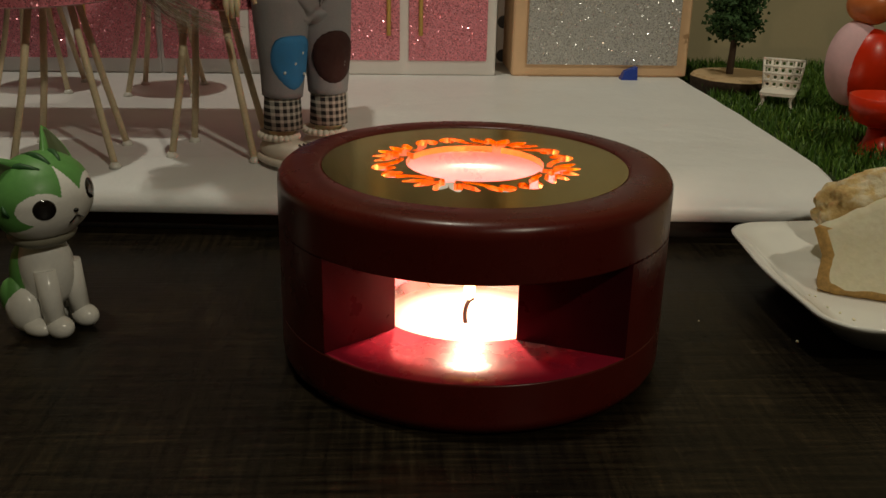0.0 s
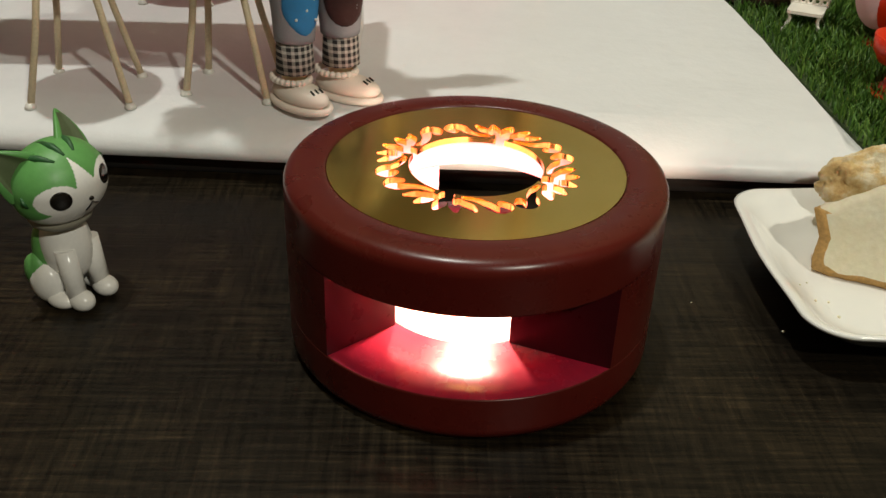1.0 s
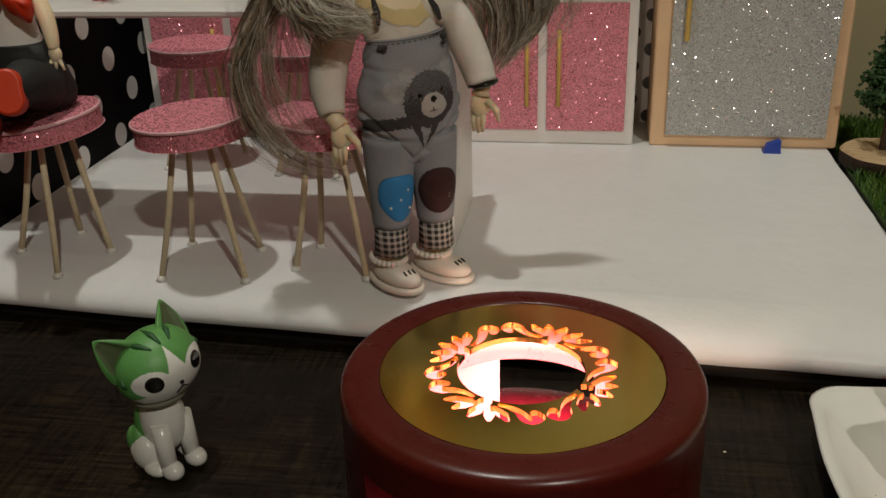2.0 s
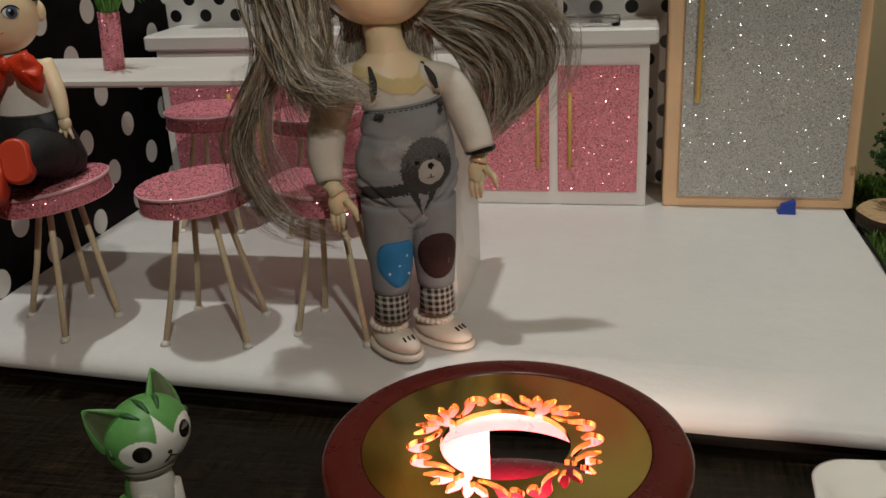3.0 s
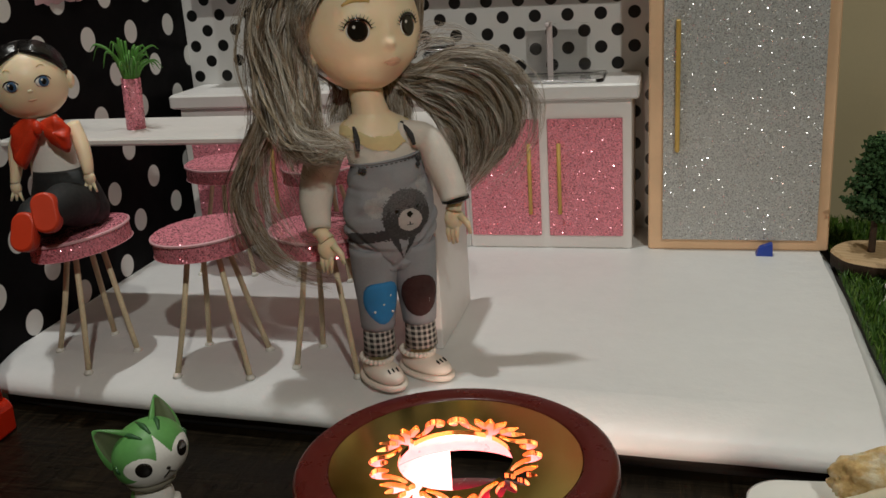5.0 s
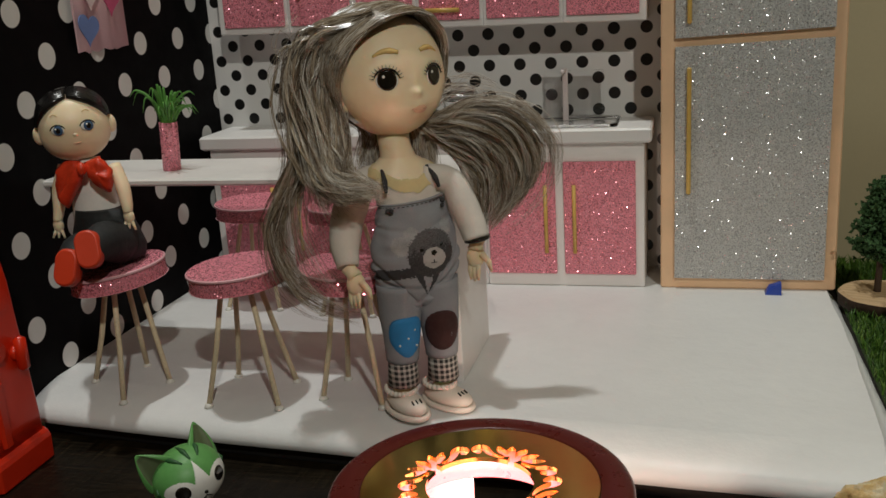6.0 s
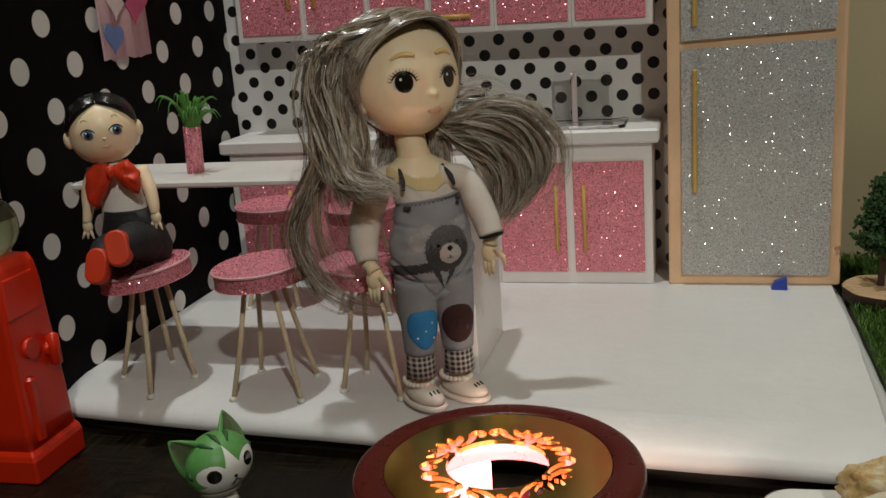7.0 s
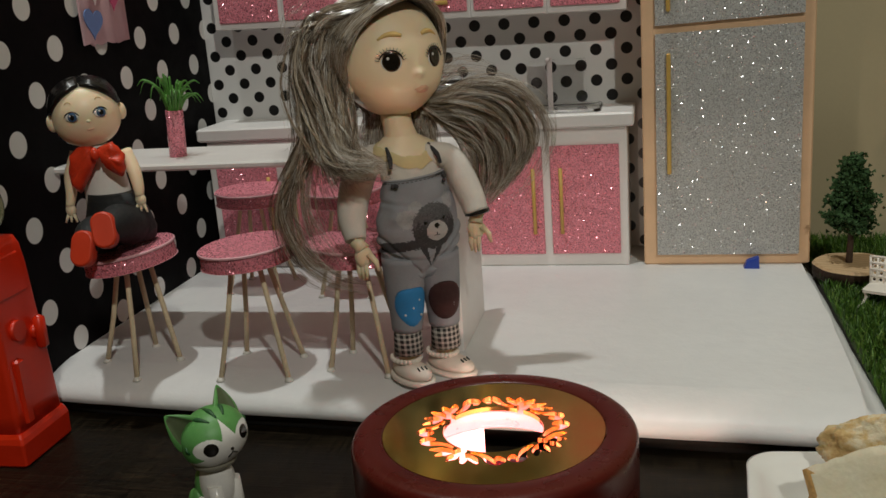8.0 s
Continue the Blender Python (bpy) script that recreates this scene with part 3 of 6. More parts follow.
# ---- stools ----
def bar_stool(centre, feet, top, tilt):
    cx, cy = centre
    stool = thing("bar_stool", (cx, cy, FLOOR), "round pink glitter stool with four bamboo stick legs", "stool", "pink bar stools")
    m = Matrix.Translation((cx, cy, top - 0.0085)) @ pose(0, 0, 0, *tilt)
    bm = B()
    n = 40
    lathe(bm, [(0.0216, -0.0006), (0.0236, 0.0)], n, m, 1, False)
    lathe(bm, [(0.0230, 0.0), (0.0230, 0.0072)], n, m, 0, False)
    lathe(bm, [(0.0234, 0.0070), (0.0239, 0.0072), (0.0239, 0.0080), (0.0233, 0.0084)], n, m, 1, False)
    lathe(bm, [(0.0233, 0.0082), (0.0231, 0.0086), (0.0010, 0.0085)], n, m, 0, False)
    part("seat", bm, [PINK, PINK_EDGE], stool, "pink glitter seat")
    for fx, fy in feet:
        y0 = fy
        for _ in range(20):
            fy += 0.5 * (y0 + 2.0 * (FLOOR - ground(fx, fy)) - fy)
        low = ground(fx, fy)
        dx, dy = (fx - cx), (fy - cy)
        k = 0.0085 / math.hypot(dx, dy)
        bm = B()
        tube(bm, [(fx, fy, low + 0.0002), (cx + dx * (k + (1 - k) * 0.5) + 0.0003, cy + dy * (k + (1 - k) * 0.5), (low + top) / 2 - 0.006), (cx + dx * k, cy + dy * k, top - 0.0082)], 0.00135, 8)
        lathe(bm, [(0.0024, low - 0.0002), (0.0021, low + 0.0008), (0.0014, low + 0.0020)], 12, Matrix.Translation((fx, fy, 0)), 1)
        part("leg", bm, [STICK, GLUE], stool)
    return stool


bar_stool((-0.1685, 0.3475), ((-0.1661, 0.3249), (-0.1930, 0.3478), (-0.1520, 0.3517), (-0.1763, 0.3705)), 0.0845, (2, -7, 0))
bar_stool((-0.1025, 0.3440), ((-0.1194, 0.3264), (-0.0830, 0.3282), (-0.1190, 0.3624), (-0.0855, 0.3590)), 0.0862, (1, -3, 0))
bar_stool((-0.0500, 0.3525), ((-0.0645, 0.3410), (-0.0330, 0.3346), (-0.0606, 0.3650), (-0.0320, 0.3670)), 0.0850, (0, 2, 0))
bar_stool((-0.1560, 0.4760), ((-0.1730, 0.4600), (-0.1390, 0.4610), (-0.1720, 0.4930), (-0.1400, 0.4920)), 0.0865, (0, 1, 0))
bar_stool((-0.0930, 0.4700), ((-0.1090, 0.4550), (-0.0770, 0.4540), (-0.1080, 0.4860), (-0.0780, 0.4870)), 0.0865, (0, -1, 0))

# ---- plant on the bar ----
plant = thing("potted_plant", (-0.1570, 0.3900, 0.1232), "green grassy plant in a pink glitter tube on the bar", "plant")
bm = B()
pm = Matrix.Translation((-0.1570, 0.3900, 0.1233)) @ pose(0, 0, 0, 0, 3, 0)
lathe(bm, [(0.0046, 0.0), (0.0046, 0.0248), (0.0040, 0.0248), (0.0038, 0.0225)], 24, pm)
part("pot", bm, PINK, plant, "pink glitter tube")
bm = B()
for i in range(30):
    a, reach, rise = RNG.uniform(0, 2 * math.pi), RNG.uniform(0.006, 0.0165), RNG.uniform(0.010, 0.023)
    if i < 5:
        reach, rise = RNG.uniform(0.001, 0.004), RNG.uniform(0.018, 0.024)
    o = pm @ Vector((0.002 * math.cos(a), 0.002 * math.sin(a), 0.021))
    d = Vector((math.cos(a), math.sin(a), 0))
    pts = spline([o, o + d * reach * 0.3 + Vector((0, 0, rise * 0.75)), o + d * reach * 0.75 + Vector((0, 0, rise)), o + d * reach + Vector((0, 0, rise * RNG.uniform(0.55, 0.9)))], 4)
    tube(bm, pts, [0.0007, 0.0008, 0.0006, 0.0001], 5, 0, 0.35)
part("leaves", bm, LEAF_PLANT, plant)

# ---- hearts cloth on the wall ----
cloth = thing("heart_print_cloth", (-0.2180, 0.438, 0.20), "pink cloth printed with hearts hanging on the black wall", "cloth")
bm = B()
hm = Matrix.Translation((-0.2150, 0.4340, 0.1840)) @ Matrix(((0, 0, 1, 0), (1, 0, 0, 0), (0, 1, 0, 0), (0, 0, 0, 1)))
loops = []
for i in range(13):
    y = 0.4110 + 0.046 * i / 12
    x = -0.2150 + 0.0018 * math.sin(i * 1.1)
    low = 0.1836 + 0.0010 * math.sin(i * 2.3)
    loops.append([Vector((x, y, low)), Vector((x, y, 0.2600)), Vector((x - 0.0012, y, 0.2600)), Vector((x - 0.0012, y, low))])
rings(bm, loops)
part("fabric", bm, PINK_CLOTH, cloth)
for size, at, mat_, word in ((0.0170, (0.0105, 0.0340), HEART, "deep pink heart"), (0.0098, (-0.0150, 0.0120), HEART_BLUE, "blue heart"), (0.0150, (-0.0085, 0.0360), PALE_HEART, "pale pink heart"), (0.012, (-0.006, 0.062), HEART, "deep pink heart")):
    bm = B(); prism(bm, heart(size), 0.0020, 0.0026, hm @ Matrix.Translation((*at, 0)) @ pose(0, 0, 0, 0, 0, -8))
    part("printed_heart", bm, mat_, cloth, word)


# ---- oil burner ----
BX, BY = 0.0382, 0.2229


def burner():
    m = Matrix.Translation((BX, BY, 0))
    ob = thing("candle_burner", (BX, BY, 0), "wine red lacquered round burner with a brass top plate", "candle burner")
    n = 96

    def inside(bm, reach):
        """Faces within the outer wall take tints with light or shade put in."""
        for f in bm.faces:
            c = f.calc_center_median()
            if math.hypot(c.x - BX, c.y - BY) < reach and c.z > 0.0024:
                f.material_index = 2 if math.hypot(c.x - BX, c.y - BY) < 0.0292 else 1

    # foot with the well for the candle
    bm = B()
    rings(bm, [[m @ Vector((r * math.cos(2 * math.pi * i / n), r * math.sin(2 * math.pi * i / n), z)) for i in range(n)] for r, z in
               ((0.0275, 0.0025), (0.0275, 0.0135), (0.0497, 0.0135), (0.0500, 0.0133), (0.0500, 0.0130), (0.0500, 0.0040), (0.0499, 0.0030), (0.0488, 0.0008), (0.0470, 0.0), (0.0010, 0.0), (0.0010, 0.0025))], 0, True, False)
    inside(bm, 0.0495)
    # the foot's top is brightened in colour for the candlelight on it
    part("foot", bm, [WINE, LIT_CRIMSON, WINE_GLOW], ob)
    # cheeks between the two flared windows
    for turn in (0, 180):
        bm = B()
        poly = arc(0.0500, -48.5, 42, 64) + arc(0.0285, 44, -72, 48)
        r2 = Matrix.Rotation(radians(turn), 4, "Z")
        prism(bm, poly, 0.0136, 0.0371, m @ r2)
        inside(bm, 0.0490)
        # the window sides are darkened in colour for the shade they stand in
        part("cheek", bm, [WINE, SHADED_CRIMSON, WINE_GLOW], ob)
    # crown
    bm = B()
    lathe_pts = ((0.0289, 0.0372), (0.0289, 0.0492), (0.0388, 0.0492), (0.0391, 0.0508), (0.0397, 0.0512), (0.0440, 0.0512), (0.0466, 0.0511), (0.0482, 0.0507), (0.0493, 0.0498), (0.0499, 0.0486), (0.0500, 0.0472), (0.0500, 0.0462), (0.0500, 0.0376), (0.0500, 0.0373), (0.0497, 0.0372))
    rings(bm, [[m @ Vector((r * math.cos(2 * math.pi * i / n), r * math.sin(2 * math.pi * i / n), z)) for i in range(n)] for r, z in (*lathe_pts, lathe_pts[0])], 0, True, False)
    part("crown", bm, [WINE], ob)
    # throat wall, its pink standing in for the glow of the flame
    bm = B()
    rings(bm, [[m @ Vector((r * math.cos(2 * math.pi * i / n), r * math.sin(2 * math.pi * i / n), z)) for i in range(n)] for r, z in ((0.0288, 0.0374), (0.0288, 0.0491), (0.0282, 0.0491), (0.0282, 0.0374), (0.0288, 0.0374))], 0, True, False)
    part("throat", bm, WINE_GLOW, ob, "pink lacquered inner wall, flame glow put into its colour")
    # brass plate with a round hole, and a fan of leaves between two scrolls at each diagonal
    strokes = []
    for k in range(4):
        a = 90 * k + 65
        lines = [([(0.0192, 0), (0.0204, 0)], (0.0020, 0.0018)), ([(0.0208, 0), (0.0240, 0.5), (0.0266, 0)], (0.0010, 0.0018, 0.0007))]
        for sx in (-1, 1):
            lines.append(([(0.0208, 5 * sx), (0.0238, 9.5 * sx), (0.0262, 11.5 * sx)], (0.0009, 0.0016, 0.0007)))
            lines.append(([(0.0206, 10 * sx), (0.0230, 17.5 * sx), (0.0252, 21.5 * sx)], (0.0008, 0.0015, 0.0007)))
            lines.append(([(0.0190, 13 * sx), (0.0194, 21 * sx), (0.0212, 28 * sx), (0.0238, 32 * sx), (0.0250, 36.5 * sx), (0.0237, 40.5 * sx), (0.0218, 38.5 * sx)], (0.0007, 0.0009, 0.0012, 0.0016, 0.0018, 0.0016, 0.0012)))
        for line, widths in lines:
            pts = spline([(r * math.cos(radians(a + d)), r * math.sin(radians(a + d)), 0) for r, d in line], 7)
            for n_, p in enumerate(pts):
                strokes.append((p.x, p.y, float(np.interp(n_ / (len(pts) - 1) * (len(widths) - 1), range(len(widths)), widths))))
    strokes = np.array(strokes)

    def cut(x, y):
        """How far a place of the plate lies outside the cut-outs."""
        return np.min(np.hypot(x[..., None] - strokes[:, 0], y[..., None] - strokes[:, 1]) - strokes[:, 2], axis=-1)

    radii = np.append(np.linspace(0.0176, 0.0298, 46), (0.0320, 0.0360, 0.0388))
    turns = np.linspace(0, 2 * math.pi, 520, endpoint=False)
    gx, gy = np.outer(radii, np.cos(turns)), np.outer(radii, np.sin(turns))
    far = cut(gx, gy)
    step = 0.00005
    sx_, sy_ = (cut(gx + step, gy) - far) / step, (cut(gx, gy + step) - far) / step
    near = np.abs(far) < 0.00022
    near[0], near[-4:] = False, False
    gx, gy = gx - np.where(near, far * sx_, 0), gy - np.where(near, far * sy_, 0)
    mid_x = (gx[:-1] + gx[1:] + np.roll(gx, -1, 1)[:-1] + np.roll(gx, -1, 1)[1:]) / 4
    mid_y = (gy[:-1] + gy[1:] + np.roll(gy, -1, 1)[:-1] + np.roll(gy, -1, 1)[1:]) / 4
    keep = cut(mid_x, mid_y) > 0
    bm = B()
    vs = [[bm.verts.new((gx[i_, k], gy[i_, k], 0)) for k in range(len(turns))] for i_ in range(len(radii))]
    for i_ in range(len(radii) - 1):
        for k in range(len(turns)):
            if keep[i_, k]:
                q = (k + 1) % len(turns)
                face(bm, (vs[i_][k], vs[i_ + 1][k], vs[i_ + 1][q], vs[i_][q]), 0, False)
    for v in [v for v in bm.verts if not v.link_faces]:
        bm.verts.remove(v)
    out = bmesh.ops.extrude_face_region(bm, geom=bm.faces[:])
    bmesh.ops.translate(bm, verts=[v for v in out["geom"] if isinstance(v, bmesh.types.BMVert)], vec=(0, 0, -0.0016))
    bmesh.ops.transform(bm, matrix=m @ Matrix.Translation((0, 0, 0.0508)), verts=bm.verts)
    part("top_plate", bm, BRASS, ob, "polished brass plate with fretted leaves and scrolls")
    return ob


burner()
candle = thing("tealight", (BX, BY, 0.0026), "lit white tealight in the burner", "candle")
cm = Matrix.Translation((BX, BY, 0))
bm = B(); lathe(bm, [(0.0240, 0.0026), (0.0252, 0.0030), (0.0254, 0.0100), (0.0249, 0.0100), (0.0247, 0.0042), (0.0010, 0.0040)], 48, cm)
part("cup", bm, TIN, candle, "thin metal cup")
bm = B(); lathe(bm, [(0.0244, 0.0043), (0.0244, 0.0068), (0.0180, 0.0066), (0.0060, 0.0062), (0.0010, 0.0060)], 48, cm)
part("wax", bm, WAX, candle)
bm = B(); tube(bm, spline([(BX - 0.0012, BY, 0.0058), (BX - 0.0014, BY, 0.0090), (BX - 0.0006, BY, 0.0120), (BX + 0.0008, BY, 0.0132)], 4), [0.0006, 0.0006, 0.0005], 6)
part("wick", bm, SOOT, candle)
m = Nodes("flame")
m.set(Base_Color=(1, 0.6, 0.2), Emission_Color=(1.0, 0.62, 0.30), Emission_Strength=12.0)
bm = B(); lathe(bm, [(0.0004, 0.0128), (0.0014, 0.0142), (0.0016, 0.0158), (0.0009, 0.0190), (0.0001, 0.0225)], 16, Matrix.Translation((BX - 0.0003, BY, 0)))
flame = part("flame", bm, m.mat, candle)
flame.visible_shadow = False

# ---- plate and bread ----
plate = thing("plate", (0.1705, 0.2418, 0), "white glazed square plate with rounded corners", "plate")
bm = B()


def plate_loop(size, z, r):
    out = []
    size *= 0.973
    corners = round_rect(-size, size, -size, size, r, 8)
    dense = []
    for a, b in zip(corners, corners[1:] + corners[:1]):
        steps = 10 if math.dist(a, b) > 0.02 else 1
        dense += [(a[0] + (b[0] - a[0]) * k / steps, a[1] + (b[1] - a[1]) * k / steps) for k in range(steps)]
    for x, y in dense:
        q = 1 + 0.045 * math.cos(2 * math.atan2(y, x)) ** 2
        out.append(Vector((0.1705 + x * q, 0.2418 + y * q, z)))
    return out


PLATE = ((0.026, 0.0005, 0.010), (0.028, 0.0002, 0.010), (0.030, 0.0012, 0.010), (0.0405, 0.0105, 0.012), (0.0433, 0.0126, 0.0125), (0.0440, 0.0138, 0.0125), (0.0430, 0.0142, 0.0125), (0.0385, 0.0115, 0.011), (0.031, 0.0046, 0.010), (0.026, 0.0038, 0.010))
rings(bm, [plate_loop(*p) for p in PLATE])
part("dish", bm, CERAMIC, plate)


def bread_slice(name, m, outline, thick, label):
    """A slab of bread: pale crumb faces and a brown crust round the rim."""
    bm = B()
    n = len(outline)
    loops = []
    for z, k in ((0, 0.90), (thick * 0.2, 1.0), (thick * 0.8, 1.0), (thick, 0.86)):
        loops.append([m @ Vector((x * k + 0.0005 * noise.noise(Vector((x * 300, y * 300, z * 300))), y * k + 0.0009 * noise.noise(Vector((x * 260, z * 260, y * 260 + 5))), z)) for x, y in outline])
    rim = B()
    edge = [[rim.verts.new(p) for p in loop] for loop in loops]
    soft = [[bm.verts.new(p) for p in loop] for loop in loops]
    for a, b, c, d in zip(edge, edge[1:], soft, soft[1:]):
        for i in range(n):
            k = (i + 1) % n
            x, y = outline[i]
            if y < -0.0115 or (x < -0.0205 and y < 0.0045):
                face(rim, (a[i], a[k], b[k], b[i]), 0, True)
            else:
                face(bm, (c[i], c[k], d[k], d[i]), 0, True)
    bmesh.ops.delete(rim, geom=[v for v in rim.verts if not v.link_faces], context="VERTS")
    made = soft
    for loop, z in ((made[0], 0), (made[-1], thick)):
        c = bm.verts.new(m @ Vector((0, 0, z)))
        inner = [bm.verts.new(m @ Vector((x * 0.5, y * 0.5, z + 0.0003 * noise.noise(Vector((x * 90, y * 90, z))))) ) for x, y in outline]
        for i in range(n):
            k = (i + 1) % n
            face(bm, (loop[i], loop[k], inner[k], inner[i]), 0, True)
            face(bm, (inner[i], inner[k], c), 0, True)
    ob = thing(name, m @ Vector((0, -0.01, 0)), label, "bread", "bread on the plate")
    part("crumb", bm, CRUMB, ob, "pale crumb")
    part("crust", rim, CRUST, ob, "brown crust")
    return ob


loaf = spline([(x - 0.025, z - 0.015, 0) for x, z in ((-0.002, 0.0185), (0.006, 0.0235), (0.014, 0.0285), (0.022, 0.0325), (0.034, 0.0345), (0.045, 0.0310), (0.051, 0.0220), (0.050, 0.0080), (0.044, 0.0010), (0.030, -0.0005), (0.015, -0.0005), (0.003, -0.0003), (0.001, 0.0040), (0.0015, 0.0120))], 5)[:-1]
bread_slice("bread_slice", Matrix.Translation((0.1440, 0.2470, 0.0052)) @ pose(0, 0, 0, 74, 0, -26) @ Matrix.Translation((0.025, 0.015, -0.009)), [(p.x, p.y) for p in loaf], 0.0090, "thick slice of white bread with a browned crust on the plate")


def bread_chunk():
    """A torn lump: an egg of crumb roughened at three scales."""
    bm = B()
    n, k = 72, 40
    loops = []
    for j in range(k + 1):
        a = math.pi * (0.01 + 0.98 * j / k) - math.pi / 2
        loop = []
        for i in range(n):
            t = 2 * math.pi * i / n
            d = Vector((math.cos(a) ** 0.7 * math.cos(t), math.cos(a) ** 0.7 * math.sin(t), math.sin(a)))
            rough = 1 + 0.16 * noise.noise(d * 2.1) + 0.07 * noise.noise(d * 5.0 + Vector((3, 0, 0))) + 0.035 * noise.noise(d * 11) + 0.030 * noise.noise(d * 27)
            loop.append(Vector((0.1800 + 0.0250 * d.x * rough, 0.2735 + 0.0068 * d.y * rough, 0.0222 + 0.0130 * d.z * rough)))
        loops.append(loop)
    rings(bm, loops)
    ob = thing("bread_chunk", (0.1745, 0.2765, 0.012), "torn lump of toasted bread with brown patches behind the slice", "bread", "bread on the plate")
    part("crumb", bm, TOAST, ob)


bread_chunk()
bm = B()
rnd = random.Random(21)
for x, y, z in ((0.1352, 0.2300, 0.0105), (0.1372, 0.2225, 0.0100), (0.1395, 0.2350, 0.0080), (0.1412, 0.2150, 0.0096), (0.1440, 0.2280, 0.0058), (0.1060, 0.2350, 0.0004), (0.1010, 0.2620, 0.0004), (0.1290, 0.2200, 0.0008)):
    r = rnd.uniform(0.0003, 0.0007)
    blob(bm, (x, y, z), (r, r * 0.8, r * 0.6), Matrix.Rotation(rnd.uniform(0, 3), 3, "Z"), 0, 8, 5)
tagged(solid("bread_crumbs", bm, CRUMB, "tiny pale crumbs scattered on the plate and table", "crumbs"), kind="stuff")

# ---- cat figurine ----
def cat():
    bm = B()
    G, W, K, E, C, D = 0, 1, 2, 3, 4, 5
    hc = Vector((-0.0752, 0.2345, 0.0385))
    yaw = Matrix.Rotation(radians(58), 3, "Z") @ Matrix.Rotation(radians(-9), 3, "Y")
    # the head looks along local -y
    n, k = 240, 150
    rx, ry, rz = 0.0134, 0.0122, 0.0116
    made = []
    for j in range(k + 1):
        a = math.pi * (0.01 + 0.98 * j / k) - math.pi / 2
        squash = 1.0 if a > 0 else 1.0 + 0.06 * math.sin(-a * 2)
        made.append([bm.verts.new(hc + yaw @ Vector((rx * squash * math.cos(a) * math.cos(2 * math.pi * i / n), ry * math.cos(a) * math.sin(2 * math.pi * i / n), rz * math.sin(a)))) for i in range(n)])
    for j, (a, b) in enumerate(zip(made, made[1:])):
        lat = math.pi * (0.01 + 0.98 * (j + 0.5) / k) - math.pi / 2
        for i in range(n):
            t = 2 * math.pi * (i + 0.5) / n
            fx, fy, fz = math.cos(lat) * math.cos(t), math.cos(lat) * math.sin(t), math.sin(lat)
            blaze = abs(fx) < 0.36 * (0.82 - fz) and fz < 0.82
            muzzle = fz < 0.02 - 0.9 * max(0.0, abs(fx) - 0.40)
            ring = (abs(fx) - 0.56) ** 2 + (fz - 0.05) ** 2 < 0.36 ** 2
            face(bm, (a[i], a[(i + 1) % n], b[(i + 1) % n], b[i]), W if fy < 0 and (blaze or muzzle or ring) else G, True)
    # ears, hollowed
    for sx in (-1, 1):
        root = hc + yaw @ Vector((sx * 0.0074, -0.0004 if sx > 0 else 0.0008, 0.0040))
        tip = Vector((-0.0771, 0.2462, 0.0545)) if sx > 0 else Vector((-0.0884, 0.2236, 0.0512))
        ahead = yaw @ Vector((sx * 0.30, -0.95, 0)).normalized()
        across = (tip - root).cross(ahead).normalized()
        ahead = across.cross(tip - root).normalized()
        loops, steps, turns = [], np.linspace(0.0, 1.0, 22), np.linspace(0, 2 * math.pi, 40, endpoint=False)
        for t in steps:
            wide = 0.0076 * (1 - t ** 1.5) ** 0.9 + 0.0004
            thick = 0.0042 * (1 - t) ** 0.8 + 0.0004
            mid = root.lerp(tip, t) + ahead * (0.0010 * math.sin(math.pi * t))
            dip = [0.34 * math.sin(a) if math.sin(a) <= 0 or abs(math.cos(a)) > 0.72 else 0.34 * math.sin(a) - 0.62 * min(1.0, 3.2 * (0.72 - abs(math.cos(a)))) * min(1.0, 5 * (1 - t)) for a in turns]
            loops.append([bm.verts.new(mid + across * (wide * math.cos(a)) + ahead * (thick * (d if math.sin(a) > 0 else math.sin(a)))) for a, d in zip(turns, dip)])
        for j in range(21):
            for i in range(40):
                k_ = (i + 1) % 40
                hollow = math.sin(turns[i] + 0.08) > 0 and abs(math.cos(turns[i] + 0.08)) < 0.72 and steps[j] < 0.86
                face(bm, (loops[j][i], loops[j][k_], loops[j + 1][k_], loops[j + 1][i]), E if hollow else G, True)
        face(bm, loops[-1], G, True)
    # eyes: white rounds with a dark oval
    for sx in (-1, 1):
        d = Vector((sx * 0.55, -0.80, 0.05)).normalized()
        p = hc + yaw @ Vector((d.x * rx, d.y * ry, d.z * rz))
        q = (yaw @ Vector((d.x / rx, d.y / ry, d.z / rz))).to_track_quat("Z", "Y").to_matrix()
        blob(bm, p + q @ Vector((0, 0, -0.0002)), (0.0029, 0.0028, 0.0006), q, K, 24, 8)
    p = hc + yaw @ Vector((0, -ry * 0.985, -0.0022))
    blob(bm, p, (0.0008, 0.0008, 0.0006), None, K, 10, 6)
    for sx in (-1, 1):
        tube(bm, [hc + yaw @ Vector((0, -ry * 0.975, -0.0036)), hc + yaw @ Vector((sx * 0.0012, -ry * 0.950, -0.0045)), hc + yaw @ Vector((sx * 0.0022, -ry * 0.915, -0.0052))], 0.00022, 5, K)
    # brow stripes
    for off in (-0.0035, 0.0, 0.0035):
        pts = []
        for s in range(5):
            d = Vector((off / 0.014 * (1 + 0.2 * s), -0.55 + 0.2 * s, 0.85 - 0.02 * s)).normalized()
            pts.append(hc + yaw @ Vector((d.x * rx, d.y * ry, d.z * rz)) * 0.985)
        tube(bm, pts, [0.0004, 0.0011, 0.0003], 8, D)
    for sx in (-1, 1):
        d0, d1 = Vector((sx * 0.95, -0.12, 0.22)).normalized(), Vector((sx * 0.97, -0.25, -0.02)).normalized()
